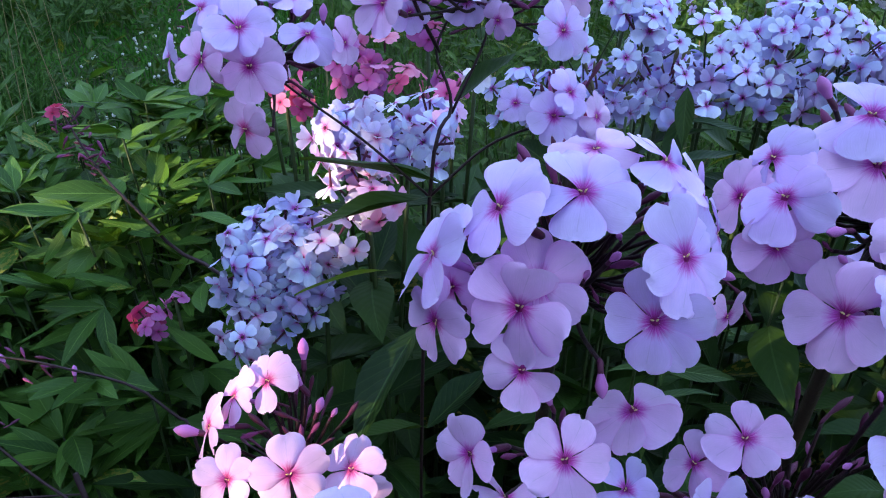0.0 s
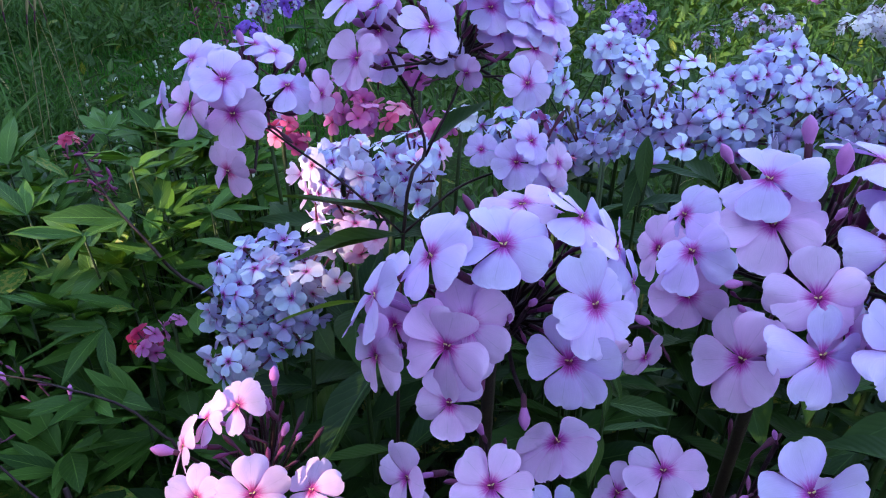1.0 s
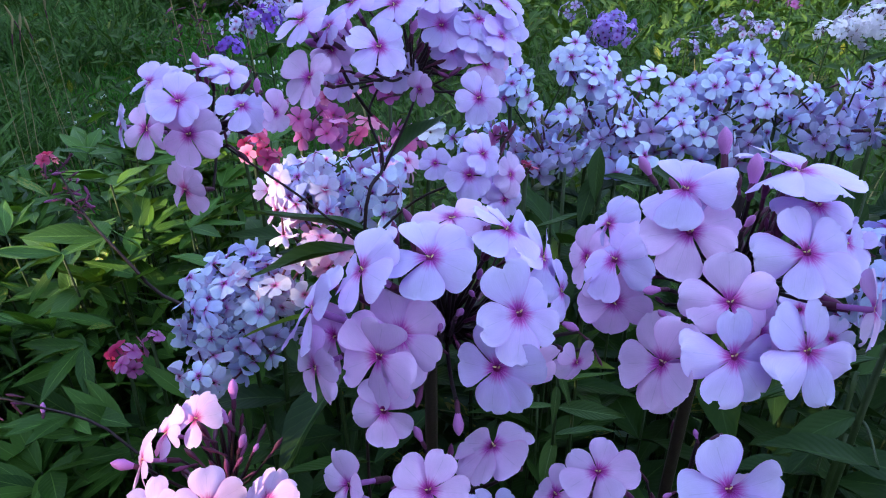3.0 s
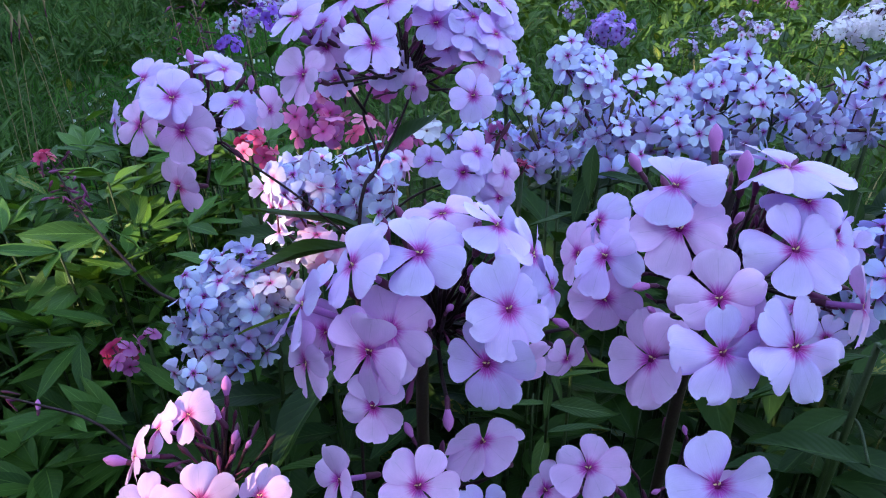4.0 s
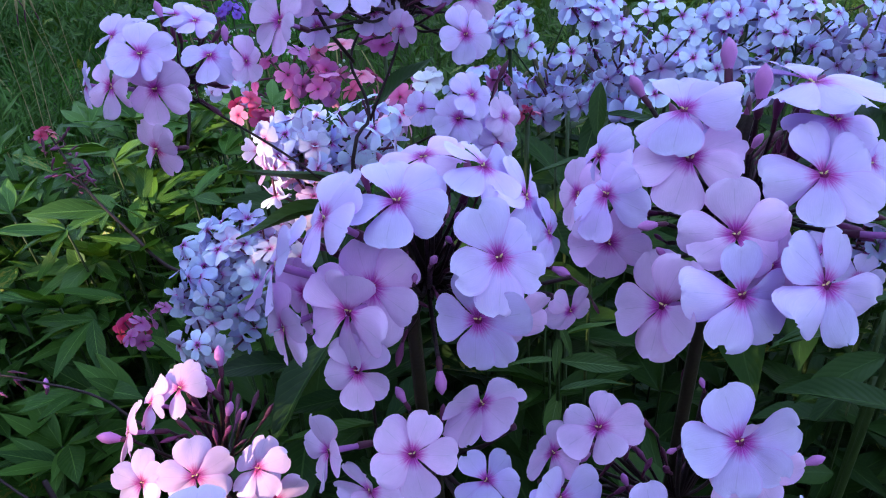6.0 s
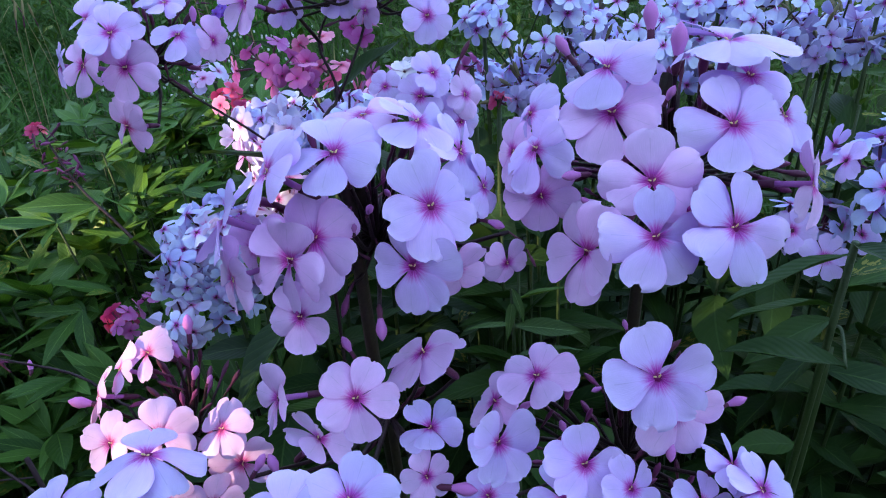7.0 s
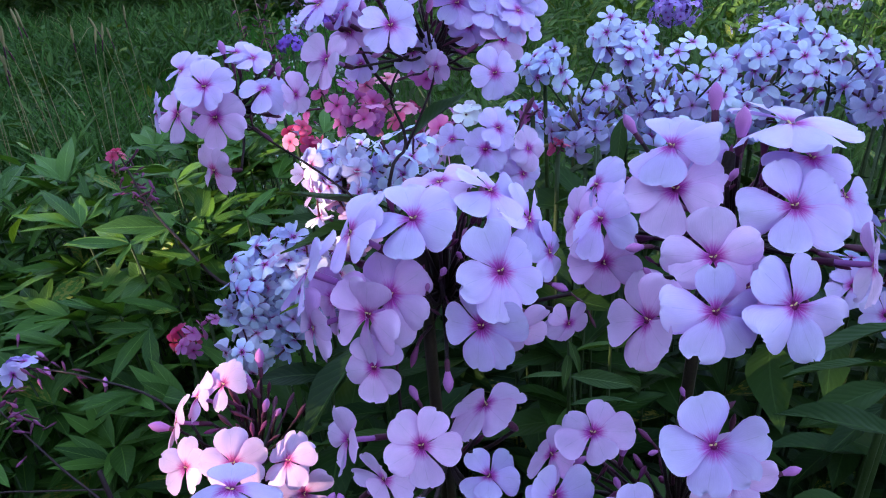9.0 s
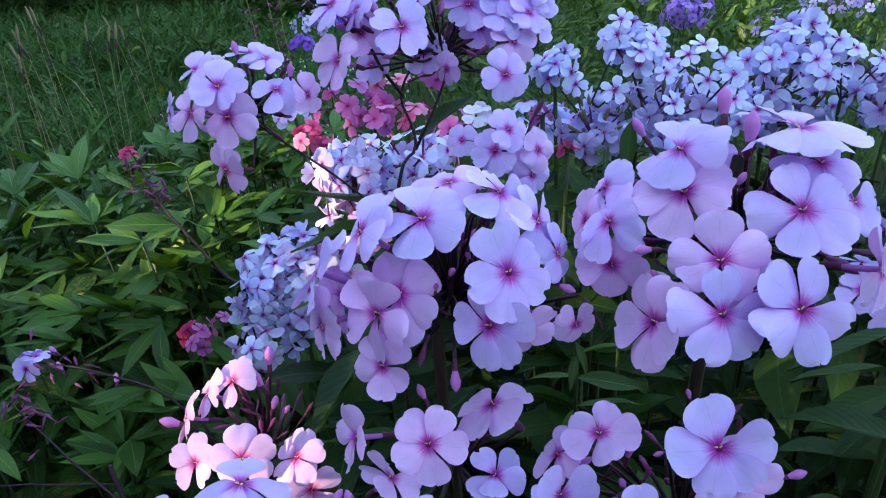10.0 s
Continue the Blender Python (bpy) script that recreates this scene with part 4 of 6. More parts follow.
stem_of(tall, [(-0.0836, 0.3262, 1.1728), (-0.0870, 0.3306, 1.1644), (-0.0904, 0.3351, 1.1681)], 0.0008, 0.0010, DARK_STEM, "stalk", 5)
bud(tall, (-0.0847, 0.3223, 1.1651), 76, 61, 0.0087, True)
stem_of(tall, [(-0.0847, 0.3223, 1.1651), (-0.0876, 0.3287, 1.1606), (-0.0904, 0.3351, 1.1681)], 0.0008, 0.0010, DARK_STEM, "stalk", 5)
bud(tall, (-0.0759, 0.3200, 1.1607), -47, 76, 0.0087, True)
stem_of(tall, [(-0.0759, 0.3200, 1.1607), (-0.0832, 0.3275, 1.1584), (-0.0904, 0.3351, 1.1681)], 0.0008, 0.0010, DARK_STEM, "stalk", 5)
bud(tall, (-0.0851, 0.3210, 1.1626), -114, -10, 0.0087, True)
stem_of(tall, [(-0.0851, 0.3210, 1.1626), (-0.0877, 0.3281, 1.1593), (-0.0904, 0.3351, 1.1681)], 0.0008, 0.0010, DARK_STEM, "stalk", 5)
tall_small_heart = (0.0667, 0.3453, 1.1300)
bloom(tall, (0.0566, 0.3234, 1.1418), -181, 30, 0, 0.0146, "lavender", tall_small_heart, ((122, 0.98, -2), (46, 1.00, 0), (317, 0.98, -5), (266, 1.07, -1), (200, 0.98, -1)))
bloom(tall, (0.0375, 0.3303, 1.1464), -172, 31, 0, 0.0102, "lavender", tall_small_heart, ((125, 1.03, 2), (45, 0.96, 1), (313, 1.00, -0), (257, 1.00, -0), (182, 0.98, -0)))
bloom(tall, (0.0642, 0.3258, 1.1533), 148, 31, 0, 0.0133, "lavender", tall_small_heart, ((121, 1.02, 9), (56, 0.98, -1), (348, 0.98, -6), (277, 1.02, 1), (217, 0.99, 10)))
bloom(tall, (0.0808, 0.3335, 1.1381), 134, 26, 54, 0.0137, "pinkish", tall_small_heart)
bloom(tall, (0.0778, 0.3287, 1.1242), 157, 8, 287, 0.0118, "lavender", tall_small_heart)
bloom(tall, (0.0713, 0.3336, 1.1292), 156, 13, 350, 0.0112, "lavender", tall_small_heart)
bud(tall, (0.0716, 0.3343, 1.1307), 100, 6, 0.0101)
stem_of(tall, [(0.0716, 0.3343, 1.1307), (0.0691, 0.3398, 1.1244), (0.0667, 0.3453, 1.1300)], 0.0008, 0.0010, DARK_STEM, "stalk", 5)
thicket(tall, tall_top_heart, 36, 0.042)
thicket(tall, tall_left_heart, 14, 0.035)
thicket(tall, tall_small_heart, 10, 0.030)
leaf(tall, (-0.0350, 0.3438, 1.0364), -95, -12, 35, 0.062, "sunlit")
leaf(tall, (-0.0126, 0.2708, 1.0477), -150, -30, 20, 0.070, "phlox")
leaf(tall, (0.0017, 0.3401, 1.0962), -85, 5, 20, 0.085, "phlox")
leaf(tall, (-0.0069, 0.3370, 1.0899), -110, -10, 10, 0.070, "phlox")
leaf(tall, (0.0063, 0.3612, 1.1379), 60, 20, 0, 0.050, "phlox")
leaves_along(tall, (-0.0200, 0.3556, 0.4141), (-0.0100, 0.3406, 0.9591), 5, 0.078)

# lit
lit = base_at("phlox_plant", -0.052, 0.272, "short phlox with blush pink flowers and dark buds", "phlox", "lavender phlox")
stem_of(lit, [(-0.0516, 0.2715, 0.0000), (-0.0716, 0.2415, 0.8040), (-0.0716, 0.2215, 1.0040)], 0.0040, 0.0024, OLIVE_STEM)
lit_heart = (-0.0716, 0.2215, 1.0040)
bloom(lit, (-0.0763, 0.2177, 1.0577), -143, 47, 0, 0.0145, "blush", lit_heart, ((159, 0.99, -3), (86, 0.98, 3), (36, 1.05, -1), (301, 0.97, 5), (208, 0.99, 6)))
bloom(lit, (-0.0920, 0.2170, 1.0497), -111, 37, 256, 0.0144, "blush", lit_heart)
bloom(lit, (-0.1022, 0.2091, 1.0396), -115, 23, 285, 0.0149, "blush", lit_heart)
bloom(lit, (-0.0901, 0.1883, 1.0295), -159, 34, 0, 0.0148, "blush", lit_heart, ((109, 1.02, 1), (44, 1.00, 6), (338, 0.90, 17), (234, 0.99, 9), (172, 1.07, 9)))
bloom(lit, (-0.0624, 0.1838, 1.0381), 170, 31, 0, 0.0167, "blush", lit_heart, ((92, 1.01, -2), (20, 1.04, -3), (319, 0.98, -6), (228, 0.95, -9), (173, 0.99, 2)))
bloom(lit, (-0.0387, 0.1921, 1.0320), 190, 48, 0, 0.0147, "blush", lit_heart, ((88, 1.01, -3), (29, 1.01, 1), (308, 1.00, 0), (236, 1.00, 0), (158, 0.95, -20)))
bloom(lit, (-0.0384, 0.1999, 1.0014), 164, 17, 242, 0.0163, "blush", lit_heart)
bloom(lit, (-0.0684, 0.1791, 1.0002), 176, 18, 265, 0.0161, "blush", lit_heart)
bloom(lit, (-0.0491, 0.1827, 0.9934), 165, 11, 292, 0.0150, "blush", lit_heart)
bloom(lit, (-0.0243, 0.1181, 1.0946), 16, 70, 0, 0.0190, "lavender", lit_heart, ((309, 1.00, 0), (233, 1.01, -14), (154, 1.02, -15), (106, 0.99, -10), (23, 0.98, -20)))
bloom(lit, (-0.0523, 0.1066, 1.0818), -146, 78, 167, 0.0151, "lavender", lit_heart)
bud(lit, (-0.0604, 0.2196, 1.0492), -73, 53, 0.0152)
stem_of(lit, [(-0.0604, 0.2196, 1.0492), (-0.0660, 0.2206, 1.0206), (-0.0716, 0.2215, 1.0040)], 0.0008, 0.0010, DARK_STEM, "stalk", 5)
bud(lit, (-0.0560, 0.2108, 1.0431), 71, 66, 0.0108)
stem_of(lit, [(-0.0560, 0.2108, 1.0431), (-0.0638, 0.2161, 1.0175), (-0.0716, 0.2215, 1.0040)], 0.0008, 0.0010, DARK_STEM, "stalk", 5)
bud(lit, (-0.0498, 0.2106, 1.0418), 79, 58, 0.0072)
stem_of(lit, [(-0.0498, 0.2106, 1.0418), (-0.0607, 0.2161, 1.0169), (-0.0716, 0.2215, 1.0040)], 0.0008, 0.0010, DARK_STEM, "stalk", 5)
bud(lit, (-0.0649, 0.2365, 1.0490), -5, 66, 0.0147)
stem_of(lit, [(-0.0649, 0.2365, 1.0490), (-0.0683, 0.2290, 1.0205), (-0.0716, 0.2215, 1.0040)], 0.0008, 0.0010, DARK_STEM, "stalk", 5)
bud(lit, (-0.0625, 0.1973, 1.0409), -103, 21, 0.0099)
stem_of(lit, [(-0.0625, 0.1973, 1.0409), (-0.0670, 0.2094, 1.0164), (-0.0716, 0.2215, 1.0040)], 0.0008, 0.0010, DARK_STEM, "stalk", 5)
bud(lit, (-0.1045, 0.2116, 1.0322), -98, 19, 0.0155)
stem_of(lit, [(-0.1045, 0.2116, 1.0322), (-0.0881, 0.2165, 1.0121), (-0.0716, 0.2215, 1.0040)], 0.0008, 0.0010, DARK_STEM, "stalk", 5)
bud(lit, (-0.0656, 0.2169, 1.0352), -100, 40, 0.0124, True)
stem_of(lit, [(-0.0656, 0.2169, 1.0352), (-0.0686, 0.2192, 1.0136), (-0.0716, 0.2215, 1.0040)], 0.0008, 0.0010, DARK_STEM, "stalk", 5)
bud(lit, (-0.0705, 0.2199, 1.0412), -104, 32, 0.0124, True)
stem_of(lit, [(-0.0705, 0.2199, 1.0412), (-0.0711, 0.2207, 1.0166), (-0.0716, 0.2215, 1.0040)], 0.0008, 0.0010, DARK_STEM, "stalk", 5)
bud(lit, (-0.0622, 0.2080, 1.0292), -36, 81, 0.0110, True)
stem_of(lit, [(-0.0622, 0.2080, 1.0292), (-0.0669, 0.2147, 1.0106), (-0.0716, 0.2215, 1.0040)], 0.0008, 0.0010, DARK_STEM, "stalk", 5)
bud(lit, (-0.0599, 0.2098, 1.0320), 79, 58, 0.0110, True)
stem_of(lit, [(-0.0599, 0.2098, 1.0320), (-0.0658, 0.2156, 1.0120), (-0.0716, 0.2215, 1.0040)], 0.0008, 0.0010, DARK_STEM, "stalk", 5)
bud(lit, (-0.0654, 0.2084, 1.0304), -89, 58, 0.0110, True)
stem_of(lit, [(-0.0654, 0.2084, 1.0304), (-0.0685, 0.2149, 1.0112), (-0.0716, 0.2215, 1.0040)], 0.0008, 0.0010, DARK_STEM, "stalk", 5)
bud(lit, (-0.0552, 0.2081, 1.0282), 89, 40, 0.0091, True)
stem_of(lit, [(-0.0552, 0.2081, 1.0282), (-0.0634, 0.2148, 1.0101), (-0.0716, 0.2215, 1.0040)], 0.0008, 0.0010, DARK_STEM, "stalk", 5)
bud(lit, (-0.0797, 0.2138, 1.0321), -117, 7, 0.0111, True)
stem_of(lit, [(-0.0797, 0.2138, 1.0321), (-0.0757, 0.2177, 1.0121), (-0.0716, 0.2215, 1.0040)], 0.0008, 0.0010, DARK_STEM, "stalk", 5)
thicket(lit, lit_heart, 26, 0.045)
leaves_along(lit, (-0.0592, 0.2525, 0.3815), (-0.0692, 0.2275, 0.8835), 5, 0.078)

# low
low = base_at("phlox_plant", 0.052, 0.208, "low phlox with loose side shoots of lavender flowers", "phlox", "lavender phlox")
stem_of(low, [(0.0521, 0.2081, 0.0000), (0.0421, 0.1881, 0.8501), (0.0421, 0.1781, 1.0501)], 0.0040, 0.0020, OLIVE_STEM)
stem_of(low, [(0.0421, 0.1781, 1.0501), (0.0148, 0.1441, 1.0358), (-0.0252, 0.1333, 1.0435)], 0.0010, 0.0007, OLIVE_STEM)
low_heart = (0.0421, 0.1781, 1.0501)
bloom(low, (0.0379, 0.1435, 1.0912), 175, 33, 0, 0.0149, "pinkish", low_heart, ((135, 0.97, 0), (60, 0.98, 1), (350, 1.03, 0), (277, 1.03, 2), (211, 1.00, 1)))
bloom(low, (0.0615, 0.1563, 1.0997), -110, 53, 0, 0.0168, "pinkish", low_heart, ((216, 1.03, -11), (105, 0.93, -32), (12, 1.01, 2), (320, 1.01, 10), (261, 1.05, -0)))
bloom(low, (0.0091, 0.1498, 1.0871), -121, 19, 0, 0.0142, "pinkish", low_heart, ((114, 1.00, 26), (27, 1.01, 15), (324, 0.99, 21), (251, 1.01, 9), (196, 1.01, 16)))
bloom(low, (0.0205, 0.1468, 1.0694), 92, 47, 0, 0.0134, "pinkish", low_heart, ((55, 1.01, -11), (354, 1.00, -24), (273, 1.00, 13), (166, 0.95, 16), (110, 1.04, 1)))
bloom(low, (0.0402, 0.1056, 1.0853), 160, 66, 57, 0.0162, "lavender", low_heart)
bloom(low, (0.0206, 0.1025, 1.0832), -178, 67, 92, 0.0156, "lavender", low_heart)
bloom(low, (0.0599, 0.1379, 1.0579), 152, 26, 95, 0.0106, "pinkish", low_heart)
bloom(low, (0.0617, 0.1504, 1.0689), 130, 63, 0, 0.0122, "lavender", low_heart, ((1, 1.10, 10), (317, 1.01, 11), (213, 0.92, 24), (172, 1.03, -7), (86, 1.00, 0)))
bud(low, (0.0610, 0.1572, 1.0912), -108, 1, 0.0103)
stem_of(low, [(0.0610, 0.1572, 1.0912), (0.0516, 0.1676, 1.0647), (0.0421, 0.1781, 1.0501)], 0.0008, 0.0010, DARK_STEM, "stalk", 5)
bud(low, (0.0648, 0.1361, 1.0540), 97, 1, 0.0135)
stem_of(low, [(0.0648, 0.1361, 1.0540), (0.0534, 0.1571, 1.0460), (0.0421, 0.1781, 1.0501)], 0.0008, 0.0010, DARK_STEM, "stalk", 5)
bud(low, (0.0363, 0.1584, 1.0973), -62, 60, 0.0090)
stem_of(low, [(0.0363, 0.1584, 1.0973), (0.0392, 0.1683, 1.0677), (0.0421, 0.1781, 1.0501)], 0.0008, 0.0010, DARK_STEM, "stalk", 5)
bud(low, (0.0108, 0.1282, 1.0690), -39, 62, 0.0107)
stem_of(low, [(0.0108, 0.1282, 1.0690), (0.0265, 0.1531, 1.0535), (0.0421, 0.1781, 1.0501)], 0.0008, 0.0010, DARK_STEM, "stalk", 5)
bud(low, (0.0013, 0.1286, 1.0713), 55, 49, 0.0094)
stem_of(low, [(0.0013, 0.1286, 1.0713), (0.0217, 0.1534, 1.0547), (0.0421, 0.1781, 1.0501)], 0.0008, 0.0010, DARK_STEM, "stalk", 5)
thicket(low, low_heart, 4, 0.030)
leaves_along(low, (0.0483, 0.1967, 0.3990), (0.0433, 0.1817, 0.9241), 5, 0.078)

# front
front = base_at("phlox_plant", 0.144, 0.221, "low phlox with lavender flowers and many dark buds", "phlox", "lavender phlox")
stem_of(front, [(0.1435, 0.2211, 0.0000), (0.1435, 0.1911, 0.8175), (0.1435, 0.1811, 1.0175)], 0.0040, 0.0020, OLIVE_STEM)
front_heart = (0.1435, 0.1811, 1.0175)
bloom(front, (0.1350, 0.1288, 1.1078), 176, 32, 0, 0.0171, "lavender", front_heart, ((103, 0.99, -0), (10, 1.05, 10), (314, 1.00, -1), (258, 0.96, 6), (185, 1.00, 4)))
bloom(front, (0.1438, 0.1327, 1.0893), 169, 21, 293, 0.0159, "pinkish", front_heart)
bloom(front, (0.1015, 0.1582, 1.0848), 193, 62, 0, 0.0144, "pinkish", front_heart, ((76, 0.98, -3), (10, 1.10, 2), (302, 0.93, 18), (216, 1.05, 2), (152, 0.94, -11)))
bloom(front, (0.0860, 0.1569, 1.0746), -113, 45, 0, 0.0123, "pinkish", front_heart, ((116, 0.95, -0), (20, 1.02, -2), (327, 1.01, 3), (263, 1.04, 2), (209, 0.98, -18)))
bloom(front, (0.0860, 0.1422, 1.0689), 161, 28, 0, 0.0147, "lavender", front_heart, ((119, 0.92, 27), (7, 1.07, 12), (294, 1.08, 7), (241, 1.05, 5), (171, 0.92, 30)))
bloom(front, (0.1150, 0.1316, 1.0681), 170, 39, 0, 0.0141, "lavender", front_heart, ((89, 0.96, -3), (348, 1.00, 3), (294, 1.01, 1), (227, 0.98, 2), (159, 1.03, -2)))
bloom(front, (0.0819, 0.1356, 1.0488), -167, 60, 119, 0.0123, "lavender", front_heart)
bloom(front, (0.1080, 0.1289, 1.0531), 159, 59, 81, 0.0137, "lavender", front_heart)
bloom(front, (0.1654, 0.1126, 1.0752), 130, 60, 46, 0.0123, "lavender", front_heart)
bloom(front, (0.1603, 0.1233, 1.0745), 120, 48, 253, 0.0107, "lavender", front_heart)
bloom(front, (0.1294, 0.1252, 1.0627), 158, 39, 16, 0.0113, "lavender", front_heart)
bloom(front, (0.1500, 0.1167, 1.0647), 148, 57, 38, 0.0107, "lavender", front_heart)
bud(front, (0.1019, 0.1614, 1.0703), -117, -4, 0.0084)
stem_of(front, [(0.1019, 0.1614, 1.0703), (0.1227, 0.1713, 1.0379), (0.1435, 0.1811, 1.0175)], 0.0008, 0.0010, DARK_STEM, "stalk", 5)
bud(front, (0.1131, 0.1620, 1.0655), 28, 62, 0.0109)
stem_of(front, [(0.1131, 0.1620, 1.0655), (0.1283, 0.1716, 1.0355), (0.1435, 0.1811, 1.0175)], 0.0008, 0.0010, DARK_STEM, "stalk", 5)
bud(front, (0.1425, 0.1314, 1.0813), -168, -36, 0.0093)
stem_of(front, [(0.1425, 0.1314, 1.0813), (0.1430, 0.1563, 1.0434), (0.1435, 0.1811, 1.0175)], 0.0008, 0.0010, DARK_STEM, "stalk", 5)
bud(front, (0.1290, 0.1432, 1.1140), -45, 67, 0.0051)
stem_of(front, [(0.1290, 0.1432, 1.1140), (0.1363, 0.1622, 1.0598), (0.1435, 0.1811, 1.0175)], 0.0008, 0.0010, DARK_STEM, "stalk", 5)
bud(front, (0.1612, 0.1401, 1.0835), 87, 19, 0.0091)
stem_of(front, [(0.1612, 0.1401, 1.0835), (0.1523, 0.1606, 1.0445), (0.1435, 0.1811, 1.0175)], 0.0008, 0.0010, DARK_STEM, "stalk", 5)
bud(front, (0.1121, 0.1511, 1.0609), -55, 71, 0.0078)
stem_of(front, [(0.1121, 0.1511, 1.0609), (0.1278, 0.1661, 1.0332), (0.1435, 0.1811, 1.0175)], 0.0008, 0.0010, DARK_STEM, "stalk", 5)
bud(front, (0.1208, 0.1345, 1.1002), -113, -7, 0.0051)
stem_of(front, [(0.1208, 0.1345, 1.1002), (0.1322, 0.1578, 1.0529), (0.1435, 0.1811, 1.0175)], 0.0008, 0.0010, DARK_STEM, "stalk", 5)
bud(front, (0.1362, 0.1502, 1.0453), 79, 58, 0.0108, True)
stem_of(front, [(0.1362, 0.1502, 1.0453), (0.1399, 0.1657, 1.0254), (0.1435, 0.1811, 1.0175)], 0.0008, 0.0010, DARK_STEM, "stalk", 5)
bud(front, (0.1439, 0.1471, 1.0387), 57, 74, 0.0108, True)
stem_of(front, [(0.1439, 0.1471, 1.0387), (0.1437, 0.1641, 1.0221), (0.1435, 0.1811, 1.0175)], 0.0008, 0.0010, DARK_STEM, "stalk", 5)
bud(front, (0.1541, 0.1476, 1.0379), -36, 81, 0.0108, True)
stem_of(front, [(0.1541, 0.1476, 1.0379), (0.1488, 0.1644, 1.0217), (0.1435, 0.1811, 1.0175)], 0.0008, 0.0010, DARK_STEM, "stalk", 5)
bud(front, (0.1355, 0.1420, 1.0412), 89, 40, 0.0106, True)
stem_of(front, [(0.1355, 0.1420, 1.0412), (0.1395, 0.1616, 1.0234), (0.1435, 0.1811, 1.0175)], 0.0008, 0.0010, DARK_STEM, "stalk", 5)
bud(front, (0.1518, 0.1412, 1.0372), -81, 66, 0.0106, True)
stem_of(front, [(0.1518, 0.1412, 1.0372), (0.1477, 0.1612, 1.0214), (0.1435, 0.1811, 1.0175)], 0.0008, 0.0010, DARK_STEM, "stalk", 5)
bud(front, (0.1559, 0.1459, 1.0348), 71, 66, 0.0094, True)
stem_of(front, [(0.1559, 0.1459, 1.0348), (0.1497, 0.1635, 1.0202), (0.1435, 0.1811, 1.0175)], 0.0008, 0.0010, DARK_STEM, "stalk", 5)
bud(front, (0.1037, 0.1600, 1.0576), 79, 58, 0.0096, True)
stem_of(front, [(0.1037, 0.1600, 1.0576), (0.1236, 0.1706, 1.0316), (0.1435, 0.1811, 1.0175)], 0.0008, 0.0010, DARK_STEM, "stalk", 5)
bud(front, (0.1069, 0.1565, 1.0509), 89, 40, 0.0086, True)
stem_of(front, [(0.1069, 0.1565, 1.0509), (0.1252, 0.1688, 1.0282), (0.1435, 0.1811, 1.0175)], 0.0008, 0.0010, DARK_STEM, "stalk", 5)
bud(front, (0.1210, 0.1643, 1.0521), 57, 74, 0.0098, True)
stem_of(front, [(0.1210, 0.1643, 1.0521), (0.1323, 0.1727, 1.0288), (0.1435, 0.1811, 1.0175)], 0.0008, 0.0010, DARK_STEM, "stalk", 5)
thicket(front, front_heart, 30, 0.050)
leaves_along(front, (0.1435, 0.2059, 0.3867), (0.1435, 0.1859, 0.8954), 5, 0.078)


# single fresh flowers that stand out of the blue row
spray = phlox("pale blue phlox with fresh flowers facing outward", (0.1289, 0.5931, 1.0774), (0.129, 0.623), "pale blue phlox", GREEN_STEM, 0.0022)
small_flower(spray, (0.0988, 0.5556, 1.1364), -179, 38, 91, 0.0119, "fresh", (0.1289, 0.5931, 1.0774))
small_flower(spray, (0.1174, 0.5488, 1.1234), -172, 32, 65, 0.0119, "fresh", (0.1289, 0.5931, 1.0774))
small_flower(spray, (0.1245, 0.5240, 1.0747), -180, 9, 100, 0.0119, "old", (0.1289, 0.5931, 1.0774))
small_flower(spray, (0.1508, 0.5453, 1.1173), -179, 27, 81, 0.0129, "fresh", (0.1289, 0.5931, 1.0774))
small_flower(spray, (0.1532, 0.5671, 1.1604), -166, 26, 256, 0.0119, "fresh", (0.1289, 0.5931, 1.0774))
spray = phlox("pale blue phlox with fresh flowers facing outward", (0.1832, 0.5999, 1.0922), (0.183, 0.630), "pale blue phlox", GREEN_STEM, 0.0022)
small_flower(spray, (0.1565, 0.5729, 1.1720), -179, 44, 91, 0.0109, "fresh", (0.1832, 0.5999, 1.0922))
small_flower(spray, (0.1728, 0.5598, 1.1465), 161, 56, 31, 0.0129, "fresh", (0.1832, 0.5999, 1.0922))
small_flower(spray, (0.1799, 0.5339, 1.0956), -174, 15, 73, 0.0119, "old", (0.1832, 0.5999, 1.0922))
small_flower(spray, (0.1944, 0.5507, 1.1291), -179, 44, 1, 0.0109, "fresh", (0.1832, 0.5999, 1.0922))
small_flower(spray, (0.2126, 0.5574, 1.1427), -171, 44, 106, 0.0119, "fresh", (0.1832, 0.5999, 1.0922))
spray = phlox("pale blue phlox with fresh flowers facing outward", (0.2387, 0.5952, 1.0841), (0.239, 0.625), "pale blue phlox", GREEN_STEM, 0.0022)
small_flower(spray, (0.2250, 0.5607, 1.1495), 169, 64, 18, 0.0129, "fresh", (0.2387, 0.5952, 1.0841))
small_flower(spray, (0.2283, 0.5472, 1.1230), -179, 33, 96, 0.0124, "fresh", (0.2387, 0.5952, 1.0841))
small_flower(spray, (0.2415, 0.5550, 1.1387), -179, 44, 91, 0.0119, "fresh", (0.2387, 0.5952, 1.0841))
small_flower(spray, (0.2492, 0.5487, 1.1264), 174, 38, 57, 0.0124, "fresh", (0.2387, 0.5952, 1.0841))
small_flower(spray, (0.2494, 0.5392, 1.1078), 174, 33, 97, 0.0129, "fresh", (0.2387, 0.5952, 1.0841))
spray = phlox("pale blue phlox with fresh flowers facing outward", (0.2968, 0.5952, 1.0854), (0.297, 0.625), "pale blue phlox", GREEN_STEM, 0.0022)
